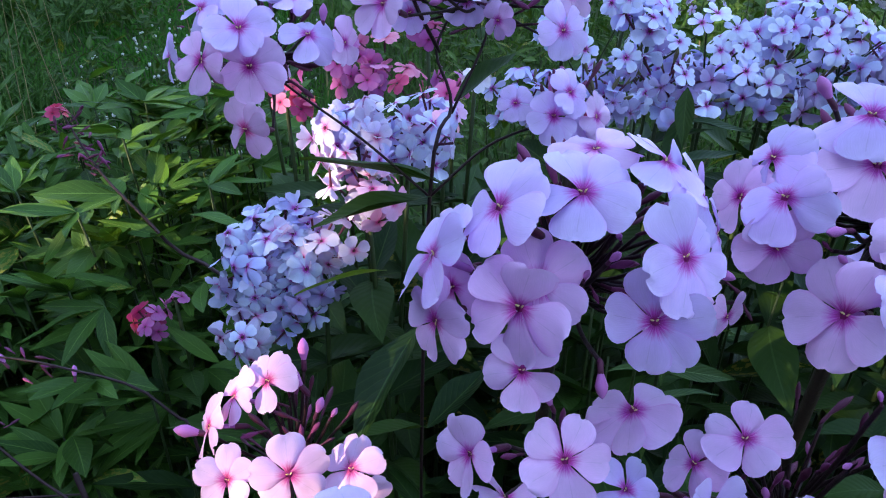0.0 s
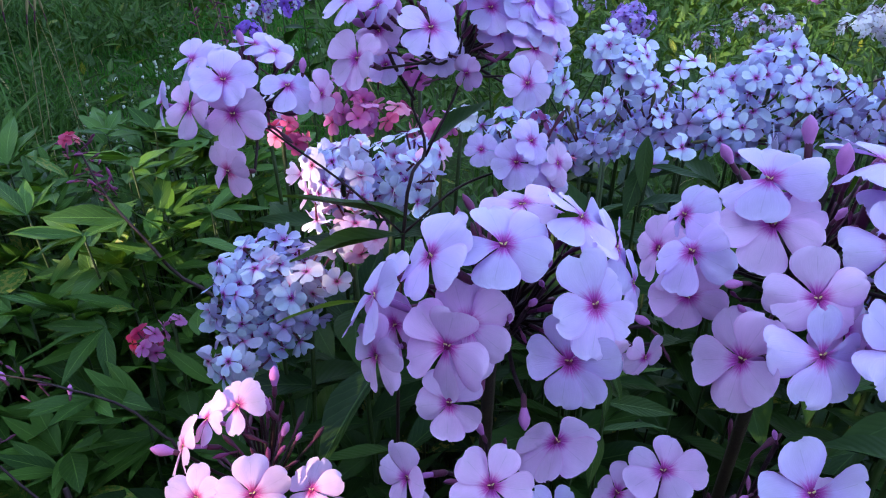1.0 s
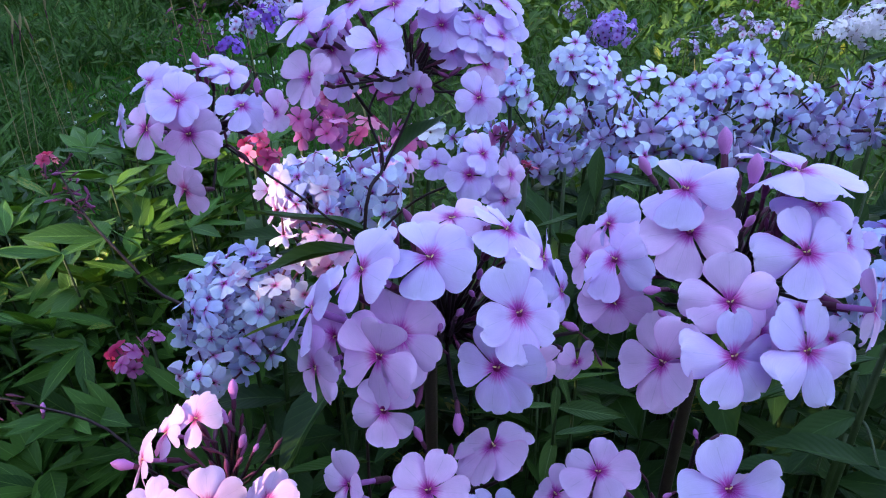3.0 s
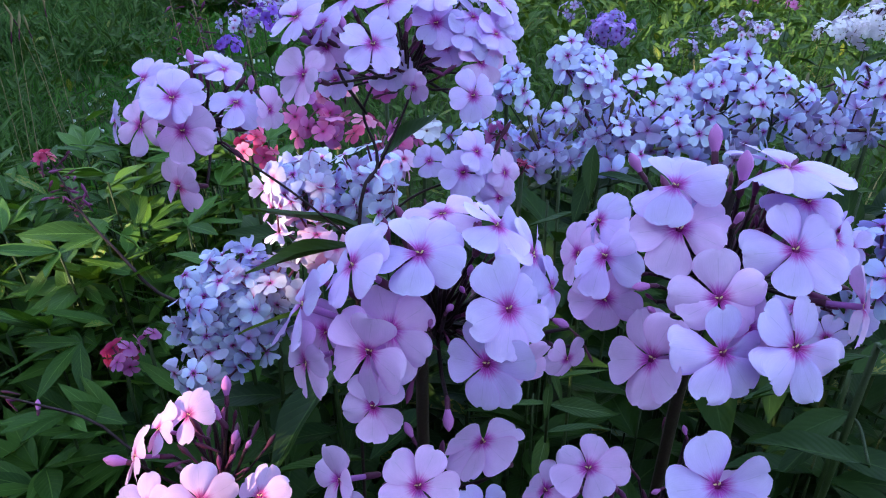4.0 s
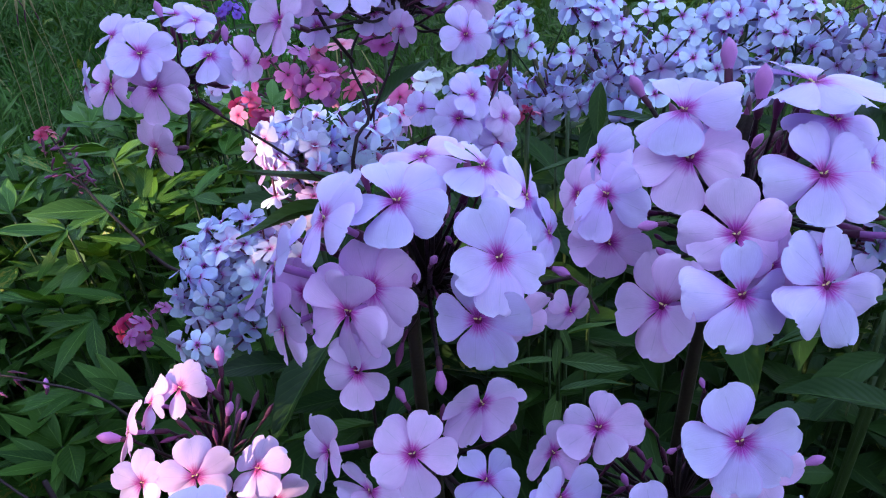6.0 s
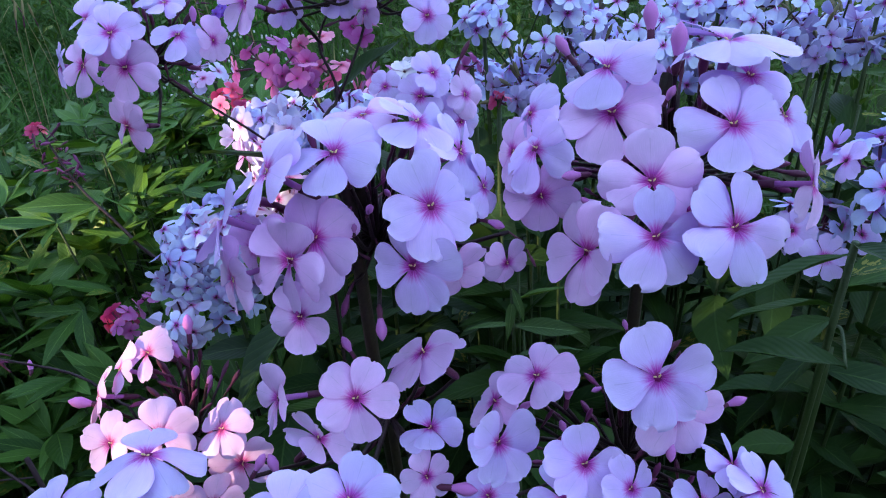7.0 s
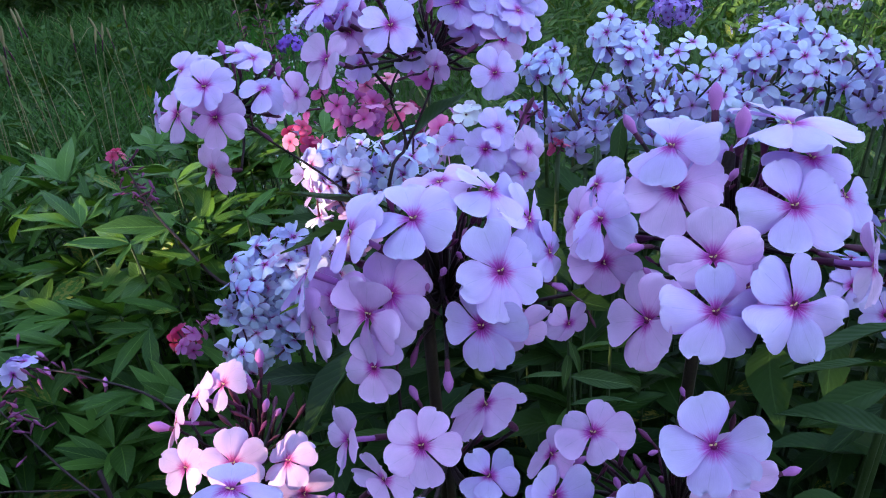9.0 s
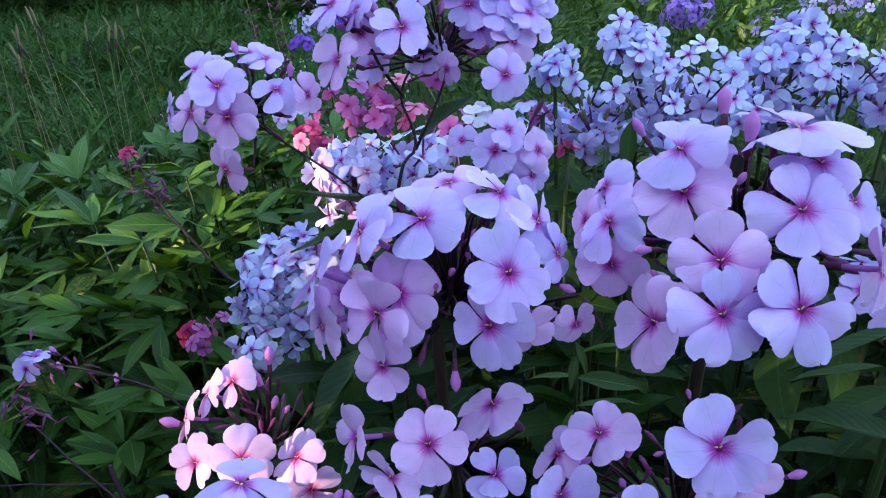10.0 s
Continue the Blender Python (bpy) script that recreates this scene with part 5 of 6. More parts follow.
small_flower(spray, (0.2684, 0.5346, 1.0992), -179, 27, 91, 0.0129, "fresh", (0.2968, 0.5952, 1.0854))
small_flower(spray, (0.2789, 0.5537, 1.1371), -179, 33, 96, 0.0129, "fresh", (0.2968, 0.5952, 1.0854))
small_flower(spray, (0.2975, 0.5643, 1.1582), 153, 79, 161, 0.0129, "fresh", (0.2968, 0.5952, 1.0854))
small_flower(spray, (0.3152, 0.5525, 1.1354), -179, 30, 101, 0.0129, "fresh", (0.2968, 0.5952, 1.0854))
small_flower(spray, (0.3239, 0.5457, 1.1223), 174, 27, 78, 0.0129, "fresh", (0.2968, 0.5952, 1.0854))
spray = phlox("pale blue phlox with fresh flowers facing outward", (0.3603, 0.5955, 1.0876), (0.360, 0.625), "pale blue phlox", GREEN_STEM, 0.0022)
small_flower(spray, (0.3324, 0.5592, 1.1490), 172, 50, 113, 0.0124, "fresh", (0.3603, 0.5955, 1.0876))
small_flower(spray, (0.3460, 0.5557, 1.1426), 161, 56, 2, 0.0119, "fresh", (0.3603, 0.5955, 1.0876))
small_flower(spray, (0.3640, 0.5320, 1.0963), 174, 21, 89, 0.0159, "old", (0.3603, 0.5955, 1.0876))
small_flower(spray, (0.3660, 0.5511, 1.1340), 154, 49, 35, 0.0119, "fresh", (0.3603, 0.5955, 1.0876))
small_flower(spray, (0.3932, 0.5544, 1.1411), 136, 33, 31, 0.0139, "fresh", (0.3603, 0.5955, 1.0876))
spray = phlox("pale blue phlox with fresh flowers facing outward", (0.4256, 0.5981, 1.0944), (0.426, 0.628), "pale blue phlox", GREEN_STEM, 0.0022)
small_flower(spray, (0.4256, 0.5531, 1.1394), 163, 2, 90, 0.0139, "fresh", (0.4256, 0.5981, 1.0944))


# ---- ground, lawn and the garden round the heads ----
ground = tagged(new("ground", mesh_from("ground", [(-60, -40, 0), (60, -40, 0), (60, 90, 0), (-60, 90, 0)], [(0, 1, 2, 3)], [GROUND], smooth=False)), "dark green garden turf and soil", "ground", "", "structure")


def blades(name, label, spots, mat, category="grass"):
    """Blades of grass in one mesh: spots gives (x, y, height, width, lean, turn)."""
    V, F = [], []
    for x, y, h, w, lean, a in spots:
        ca, sa = math.cos(a), math.sin(a)
        n = len(V)
        for s, k in ((0.0, 1.0), (0.45, 0.85), (0.8, 0.5)):
            cx, cy = x + ca * lean * h * s * s, y + sa * lean * h * s * s
            V += [(cx - sa * w * k, cy + ca * w * k, h * s * (1 - 0.25 * lean * s)), (cx + sa * w * k, cy - ca * w * k, h * s * (1 - 0.25 * lean * s))]
        V.append((x + ca * lean * h, y + sa * lean * h, h * (1 - 0.3 * lean)))
        F += [(n, n + 1, n + 3, n + 2), (n + 2, n + 3, n + 5, n + 4), (n + 4, n + 5, n + 6)]
    return tagged(new(name, mesh_from(name, V, F, [mat])), label, category, "", "stuff")


def scatter(r, n, x0, x1, y0, y1, h, w, lean, keep=lambda x, y: True):
    for _ in range(n):
        x, y = r.uniform(x0, x1), y0 + (y1 - y0) * r.random() ** 1.3
        if keep(x, y):
            far = 1 + 0.10 * max(0, y - 2)
            yield x, y, h * r.uniform(0.5, 1.25), w * far * r.uniform(0.6, 1.3), r.uniform(*lean), r.uniform(0, 6.28)


gr = random.Random(21)
blades("lawn_grass", "short mown green lawn grass", scatter(gr, 60000, -7.0, 1.0, 1.2, 11.0, 0.09, 0.0042, (0.2, 1.1), lambda x, y: x < -0.25 * y + 0.3), LAWN)
blades("tall_grass", "long uncut grass leaning over the lawn edge", scatter(gr, 46000, -11.0, -1.0, 1.6, 13.0, 0.52, 0.0055, (0.3, 1.4), lambda x, y: x < -0.27 * y - 1.45 + 0.3 * math.sin(2.3 * y) and noise.noise((x * 1.3, y * 1.3, 0)) > -0.22), TALL)
blades("meadow_grass", "rank green grass between the flower rows", scatter(gr, 26000, -2.0, 14.0, 1.5, 14.0, 0.42, 0.005, (0.2, 1.0), lambda x, y: x > -0.22 * y + 0.1), TALL)


def leafy(kind, label, category, x, y, height, spread, stems, pairs, length, name, group):
    """A clump of leafy stems without flowers."""
    plant = base_at(name, x, y, label, category, group)
    for _ in range(stems):
        a, q = rng.uniform(0, 6.28), rng.uniform(0.2, 1.0)
        top = Vector((x + math.cos(a) * spread * q, y + math.sin(a) * spread * q, height * rng.uniform(0.8, 1.0)))
        foot = Vector((x + math.cos(a) * spread * 0.3 * q, y + math.sin(a) * spread * 0.3 * q, 0.0))
        stem_of(plant, [foot, foot.lerp(top, 0.5) + Vector((0, 0, 0.02)), top], 0.0021, 0.0012, GREEN_STEM, "stem", 5)
        leaves_along(plant, foot.lerp(top, 0.45), top, pairs, length, kind)
    return plant


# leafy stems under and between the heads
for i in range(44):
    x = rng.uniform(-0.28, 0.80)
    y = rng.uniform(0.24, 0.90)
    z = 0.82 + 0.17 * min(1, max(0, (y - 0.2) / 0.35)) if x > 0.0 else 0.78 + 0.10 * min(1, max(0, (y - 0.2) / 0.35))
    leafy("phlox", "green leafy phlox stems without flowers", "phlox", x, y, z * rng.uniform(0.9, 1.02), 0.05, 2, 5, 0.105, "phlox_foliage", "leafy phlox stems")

for i in range(6):
    leafy("phlox", "green leafy phlox stems without flowers", "phlox", -0.08 + 0.05 * i, 0.58 + 0.05 * (i % 3), 1.02 + 0.02 * (i % 2), 0.03, 2, 5, 0.07, "phlox_foliage", "leafy phlox stems")

# the leafy bush on the lawn's edge: peony stems with fans of leaflets
def peony(x, y, height, stems):
    plant = base_at("peony_bush", x, y, "glossy dark green peony foliage", "peony", "peony bushes")
    for _ in range(stems):
        a, q = rng.uniform(0, 6.28), rng.uniform(0.1, 1.0)
        top = Vector((x + math.cos(a) * 0.12 * q, y + math.sin(a) * 0.12 * q, height * rng.uniform(0.86, 1.03)))
        foot = Vector((x + math.cos(a) * 0.03, y + math.sin(a) * 0.03, 0.0))
        stem_of(plant, [foot, foot.lerp(top, 0.5) + Vector((0, 0, 0.02)), top], 0.0026, 0.0014, GREEN_STEM, "stem", 5)
        out = math.degrees(math.atan2(math.cos(a), math.sin(a)))
        for k, n in ((1.0, 5), (0.84, 4)):
            p = foot.lerp(top, k)
            az = out + rng.uniform(-70, 70) + (180 if k < 1 and rng.random() < 0.5 else 0)
            rise = rng.uniform(0, 50)
            for j in range(n):
                off = (j - (n - 1) / 2) * 34
                leaf(plant, p, az + off + rng.uniform(-8, 8), rise - abs(off) * 0.25 + rng.uniform(-8, 8), rng.uniform(-25, 25), (0.088 - 0.0003 * abs(off)) * rng.uniform(0.7, 1.15), "bush")


for i in range(40):
    x = -0.22 - 0.62 * ((i * 0.618) % 1.0)
    y = 0.42 + 0.62 * ((i + 0.5) / 40)
    z = 0.95 - 0.5 * max(0, -0.55 - x) - 0.66 * max(0, 0.76 - y)
    peony(x + rng.uniform(-0.04, 0.04), y, z, 6)


def leaf_stuff(name, label, category, spots, kind):
    """Many leaves that nobody could count, in one mesh: spots gives (x, y, z, az, rise, roll, length)."""
    shapes = []
    for me in LEAVES[kind]:
        co = np.empty(len(me.vertices) * 3)
        me.vertices.foreach_get("co", co)
        shapes.append(co.reshape(-1, 3))
    faces = np.array(grid_faces(5, 10))
    V, F, U = [], [], []
    uv = [(0.25 * i, j / 9) for j in range(10) for i in range(5)]
    n = 0
    for x, y, z, az, rise, roll, length in spots:
        m = Matrix.Rotation(radians(90 - az), 3, "Z") @ Matrix.Rotation(radians(-rise), 3, "Y") @ Matrix.Rotation(radians(roll), 3, "X")
        V.append(rng.choice(shapes) @ np.array(m).T * length + np.array((x, y, z)))
        F.append(faces + n)
        U += uv
        n += 50
    return tagged(new(name, mesh_from(name, np.concatenate(V).tolist(), np.concatenate(F).tolist(), [LEAVES[kind][0].materials[0]], U)), label, category, "", "stuff")


def clump_spots(n, x0, x1, y0, y1, low, high, length):
    """Leaf places on many short leaning stems."""
    for _ in range(n):
        x, y, h = rng.uniform(x0, x1), rng.uniform(y0, y1), rng.uniform(low, high)
        dx, dy = rng.uniform(-0.15, 0.15), rng.uniform(-0.15, 0.15)
        for k in range(9):
            s = 0.35 + 0.65 * k / 8
            yield x + dx * s, y + dy * s, h * s, rng.uniform(0, 360), rng.uniform(-10, 55), rng.uniform(-30, 30), length * rng.uniform(0.6, 1.2)


leaf_stuff("weed_leaves", "tangled green weeds behind the flower row", "weeds", clump_spots(620, -0.3, 4.6, 0.95, 4.4, 0.45, 0.85, 0.085), "weed")
leaf_stuff("weed_leaves", "low green weeds under the bush", "weeds", clump_spots(150, -1.6, -0.2, 0.3, 1.3, 0.15, 0.50, 0.09), "weed")
leaf_stuff("weed_leaves", "narrow green weeds in front of the bush", "weeds", clump_spots(150, -0.80, -0.24, 0.26, 0.52, 0.45, 0.74, 0.065), "weed")
# unseen leaf clumps round the camera, added to darken the undergrowth
leaf_stuff("bed_leaves", "leaves added out of view to keep light off the phlox", "foliage", (q for part in (clump_spots(330, 0.42, 1.5, -0.45, 0.22, 0.55, 0.95, 0.10), clump_spots(260, -0.6, 0.42, -0.6, 0.06, 0.35, 0.78, 0.10), clump_spots(240, -0.5, 0.75, -0.55, -0.20, 0.65, 1.06, 0.10)) for q in part), "phlox")
leaf_stuff("peony_leaves", "dense lower peony leaves", "peony", (q for part in (clump_spots(560, -0.92, -0.18, 0.62, 1.1, 0.64, 0.92, 0.068), clump_spots(240, -0.85, -0.16, 0.36, 0.62, 0.50, 0.68, 0.070)) for q in part), "bush")
# filler leaves whose dark colour stands for the shade below the heads
leaf_stuff("weed_leaves", "undergrowth leaves beneath the phlox, coloured dark for deep shade", "weeds", clump_spots(260, -0.3, 1.1, 0.22, 1.0, 0.45, 0.78, 0.09), "phlox")
leaf_stuff("shrub_leaves", "rough shrubs along the far side of the garden", "shrubs", clump_spots(1900, -13.0, 10.0, 9.2, 11.8, 0.25, 1.5, 0.28), "weed")
leaf_stuff("weed_leaves", "tall weeds far behind the flower rows", "weeds", clump_spots(420, -1.0, 7.0, 4.0, 8.0, 0.5, 0.95, 0.16), "weed")
leaf_stuff("weed_leaves", "rank weeds among the long grass", "weeds", clump_spots(240, -5.2, -2.0, 2.6, 8.0, 0.22, 0.50, 0.12), "weed")
leaf_stuff("weed_leaves", "broad weeds at the edge of the lawn", "weeds", clump_spots(300, -3.2, -0.9, 1.2, 4.6, 0.06, 0.26, 0.085), "weed")


def small_phlox(label, group, head, rad, n, size, kinds, squash=0.85, low=-0.3, stem=GREEN_STEM, pairs=4, lean=0.05, foot=0.0, spent=0):
    """A phlox stem with one head of small flowers and its leaves."""
    x, y, z = head
    p = phlox(label, (x, y, z), (x + rng.uniform(-lean, lean), y + foot + 0.04), group, stem, 0.0024)
    dome(p, (x, y, z), rad, n, size, kinds, squash, low=low, spent=spent)
    if pairs:
        g = Vector((p.location.x, p.location.y, 0))
        leaves_along(p, g.lerp(Vector(head), 0.62), g.lerp(Vector(head), 0.93), pairs, 0.085)
    return p


# pale blue phlox in a dense row
for i in range(22):
    x = 0.11 + 0.040 * i + rng.uniform(-0.02, 0.02)
    y = 0.62 + 0.05 * math.sin(i * 2.3) + rng.uniform(-0.03, 0.05) + 0.02 * i / 22
    z = 1.071 + rng.uniform(-0.020, 0.02) - 0.03 * max(0, 1 - i / 4)
    small_phlox("pale blue phlox with a loose rounded flower head", "pale blue phlox", (x, y, z), 0.042, 18 if i < 13 else 11, 0.0142, ("blue", "frill_fresh", "frill", "frill_fresh", "fresh", "frill", "frill_old"), spent=14 if i > 13 else 6)
for i in range(10):
    x = 0.13 + 0.088 * i + rng.uniform(-0.02, 0.02)
    y = 0.555 + rng.uniform(-0.02, 0.03) + 0.002 * i
    z = 1.084 + rng.uniform(-0.020, 0.015)
    small_phlox("fading blue phlox with greyish withering flowers", "pale blue phlox", (x, y, z), 0.030, 8, 0.0138, ("old", "frill_old", "frill"), low=-0.2, spent=10, pairs=7)
for head in ((0.165, 0.614, 1.146), (0.179, 0.584, 1.139), (0.318, 0.608, 1.145), (0.291, 0.576, 1.127), (0.330, 0.576, 1.127), (0.444, 0.576, 1.129), (0.100, 0.559, 1.133)):
    small_phlox("pale blue phlox standing above its row", "pale blue phlox", head, 0.024, 8, 0.0145, ("blue", "frill_fresh", "fresh"))
for head in ((0.372, 0.419, 1.040), (0.387, 0.394, 1.013), (0.425, 0.442, 1.042), (0.354, 0.444, 0.972)):
    small_phlox("pale blue phlox close beside the lavender phlox", "pale blue phlox", head, 0.034, 10, 0.0175, ("blue", "blue", "lavender"))

# pale heads in the middle
for head, rad, n, kinds in (((-0.119, 0.419, 0.994), 0.041, 96, ("frill", "frill_fresh", "frill_fresh", "frill_ice", "fresh", "frill_old")), ((-0.085, 0.408, 1.018), 0.026, 12, ("ice", "ice")), ((-0.061, 0.436, 1.085), 0.032, 32, ("frill_ice", "frill", "ice", "fresh")),
                            ((-0.025, 0.464, 1.075), 0.034, 28, ("frill_fresh", "fresh", "ice")), ((-0.054, 0.419, 1.051), 0.026, 12, ("frill_ice", "blush")), ((-0.140, 0.374, 0.961), 0.024, 12, ("frill", "fresh", "frill_ice"))):
    small_phlox("pale phlox with a tight head of bluish white flowers", "bluish white phlox", head, rad, n, 0.0122, kinds, 0.95, -0.8)

# rose red and mauve phlox behind
for head, rad, n, kinds in (((-0.137, 0.558, 1.081), 0.013, 3, ("rose", "coral")), ((-0.124, 0.564, 1.069), 0.012, 4, ("rose",)), ((-0.041, 0.581, 1.083), 0.028, 6, ("rose", "coral")), ((-0.066, 0.614, 1.104), 0.020, 3, ("coral", "mauve")),
                            ((-0.014, 0.621, 1.120), 0.018, 3, ("coral", "mauve")), ((-0.090, 0.549, 1.108), 0.026, 6, ("mauve",)), ((-0.065, 0.543, 1.097), 0.020, 6, ("mauve",)), ((0.008, 0.577, 1.077), 0.020, 5, ("mauve",)),
                            ((0.107, 0.471, 1.091), 0.006, 2, ("rose",)), ((0.087, 0.473, 1.117), 0.006, 2, ("mauve",)), ((-0.295, 0.534, 0.853), 0.022, 7, ("mauve", "rose")), ((-0.274, 0.553, 0.869), 0.008, 2, ("mauve",)),
                            ((0.001, 0.527, 1.067), 0.018, 5, ("blush",)), ((-0.170, 0.625, 1.080), 0.022, 6, ("blush", "ice"))):
    small_phlox("rose red and mauve phlox among green leaves", "rose red phlox", head, rad, n, 0.0098 if rad < 0.014 else 0.0125, kinds, 0.9, -0.3)
small_phlox("phlox with a single bright white flower cluster", "rose red phlox", (0.028, 0.563, 1.093), 0.010, 4, 0.0120, ("white",), 0.9, 0.0)

# far heads and weeds
for head, rad, n, size, kinds in (((0.584, 2.269, 0.918), 0.075, 46, 0.018, ("purple",)), ((1.266, 1.967, 0.973), 0.085, 40, 0.018, ("white",)), ((1.159, 1.959, 0.960), 0.05, 16, 0.018, ("white",)), ((1.101, 2.485, 0.892), 0.08, 20, 0.017, ("old", "ice")),
                                  ((1.195, 2.480, 0.881), 0.07, 16, 0.017, ("old", "ice")), ((0.768, 2.039, 0.905), 0.06, 10, 0.016, ("old",)), ((-0.486, 1.621, 0.989), 0.032, 14, 0.014, ("violet",)), ((-0.464, 1.860, 1.017), 0.06, 20, 0.016, ("violet", "old")),
                                  ((-0.550, 1.957, 0.989), 0.07, 20, 0.017, ("old", "ice")), ((-0.434, 1.983, 1.039), 0.07, 24, 0.017, ("old", "ice")), ((0.092, 1.995, 1.052), 0.07, 18, 0.017, ("old",)), ((0.462, 2.297, 0.976), 0.06, 8, 0.016, ("old",)), ((1.390, 3.045, 0.935), 0.03, 6, 0.016, ("mauve",)), ((1.500, 2.926, 0.923), 0.03, 6, 0.016, ("mauve",)), ((1.293, 3.373, 0.916), 0.04, 9, 0.016, ("purple",))):
    small_phlox("distant phlox clump in flower", "distant phlox", head, rad, n, size, kinds, 0.8, -0.4, GREEN_STEM, 5, 0.08)


def dry_stalk(head, foot, n):
    """A bare stalk with withered buds."""
    plant = base_at("dry_stalk", foot[0], foot[1], "dry brown flower stalk with withered buds", "stalk", "dry stalks")
    f, h = Vector((foot[0], foot[1], 0)), Vector(head)
    stem_of(plant, [f, f.lerp(h, 0.6) + Vector((0.01, 0, 0)), h], 0.003, 0.001, DRY, "stem", 5)
    for i in range(n):
        bud(plant, f.lerp(h, 1 - 0.35 * rng.random()) + Vector((rng.uniform(-0.02, 0.02), rng.uniform(-0.02, 0.02), 0)), rng.uniform(0, 360), rng.uniform(0, 60), 0.028, True)


for t_head in ((-0.622, 1.782, 1.087), (-0.583, 1.755, 1.034), (-0.526, 1.878, 1.053), (-0.734, 1.911, 1.081)):
    dry_stalk(t_head, (t_head[0] + 0.03, t_head[1] + 0.05), 22)

for head in ((-1.836, 2.491, 0.977), (-1.803, 2.689, 0.910), (-1.803, 2.236, 0.915), (-2.137, 2.468, 1.017), (-1.976, 3.342, 0.873)):
    seed_grass(head, 3)

# a phlox going over, with a few red flowers left at its tip
tip, low, bend = (-0.448, 0.746, 1.001), (-0.303, 0.625, 0.898), (-0.389, 0.687, 0.953)
foot = Vector(low) + (Vector(low) - Vector(tip)) * 0.9
over = base_at("phlox_plant", foot.x, foot.y, "spent phlox stalk with dark buds and few red flowers", "phlox", "spent phlox")
stem_of(over, [(foot.x, foot.y, 0), foot, low, bend, tip], 0.0028, 0.0012, DARK_STEM)
for i in range(34):
    a = Vector(bend).lerp(Vector(tip), rng.uniform(0.0, 1.0))
    bud(over, a + Vector((rng.uniform(-0.02, 0.02), rng.uniform(-0.02, 0.02), rng.uniform(-0.012, 0.012))), rng.uniform(0, 360), rng.uniform(-10, 70), rng.uniform(0.012, 0.020), True)
dome(over, Vector(tip) + Vector((-0.006, 0, 0.004)), 0.009, 4, 0.0095, ("rose", "coral"))

# purple phlox stalk leaning over the bush, and a bare dark stalk below it
tip, low = (-0.346, 0.373, 0.947), (-0.185, 0.325, 0.939)
foot = Vector(low) + (Vector(low) - Vector(tip)) * 0.12
lean_ph = base_at("phlox_plant", foot.x, foot.y, "leaning phlox stalk with purple buds and two mauve flowers", "phlox", "spent phlox")
stem_of(lean_ph, [(foot.x, foot.y, 0), (foot.x, foot.y, low[2] - 0.12), low, Vector(low).lerp(Vector(tip), 0.5) + Vector((0, 0, 0.012)), tip], 0.0014, 0.0007, DARK_STEM)
for i in range(18):
    a = Vector(low).lerp(Vector(tip), rng.uniform(0.45, 1.0))
    bud(lean_ph, a + Vector((rng.uniform(-0.015, 0.015), rng.uniform(-0.02, 0.02), rng.uniform(-0.01, 0.014))), 280 + rng.uniform(-60, 60), rng.uniform(-10, 60), rng.uniform(0.008, 0.014), i % 5 > 0)
dome(lean_ph, tip, 0.009, 3, 0.0120, ("purple", "lavender"))
tip, low = (-0.318, 0.312, 0.955), (-0.212, 0.267, 0.886)
foot = Vector(low) + (Vector(low) - Vector(tip)) * 0.15
bare = base_at("phlox_plant", foot.x, foot.y, "bare dark phlox stalk with spent calyxes", "phlox", "spent phlox")
stem_of(bare, [(foot.x, foot.y, 0), (foot.x, foot.y, low[2] - 0.12), low, Vector(low).lerp(Vector(tip), 0.5), tip], 0.0014, 0.0007, DARK_STEM)
for i in range(18):
    a = Vector(low).lerp(Vector(tip), rng.uniform(0.75, 1.05))
    bud(bare, a + Vector((rng.uniform(-0.01, 0.01), rng.uniform(-0.015, 0.015), rng.uniform(-0.008, 0.012))), rng.uniform(0, 360), rng.uniform(-10, 70), rng.uniform(0.010, 0.018), True)

# a thin dark wire drawn low over the weeds between two sticks
wire = base_at("garden_wire", -0.236, 0.291, "thin dark support wire strung low between two sticks", "wire")
stem_of(wire, [(-0.62, 0.220, 0.918), (-0.329, 0.274, 0.906), (-0.288, 0.281, 0.903), (-0.236, 0.291, 0.896)], 0.0007, 0.0007, DARK_STEM, "wire", 5)
for x, y in ((-0.62, 0.220), (-0.236, 0.291)):
    stem_of(wire, [(x, y, 0.0), (x + 0.002, y, 0.5), (x, y, 0.915)], 0.0022, 0.0018, DARK_STEM, "stick", 6)

# a leafy stem beside the front flowers, with spotted leaves
side_stem = base_at("phlox_foliage", *(0.279, 0.263, 0.871)[:2], "leafy phlox stem with spotted green leaves", "phlox", "leafy phlox stems")
stem_of(side_stem, [(side_stem.location.x, side_stem.location.y, 0), (0.287, 0.280, 0.903), (0.296, 0.298, 0.954), (0.308, 0.317, 1.009)], 0.003, 0.0016, GREEN_STEM, "stem", 6)
for p, az, rise, roll, length in (((0.287, 0.291, 0.944), 270, 8, 15, 0.062), ((0.283, 0.283, 0.908), 265, 12, -10, 0.050), ((0.296, 0.299, 0.957), 120, 0, 10, 0.07), ((0.301, 0.310, 0.998), 262, 5, 30, 0.075), ((0.307, 0.315, 1.007), 90, 20, 0, 0.08),
                                  ((0.303, 0.308, 0.972), 240, -25, 20, 0.06)):
    leaf(side_stem, p, az, rise, roll, length)

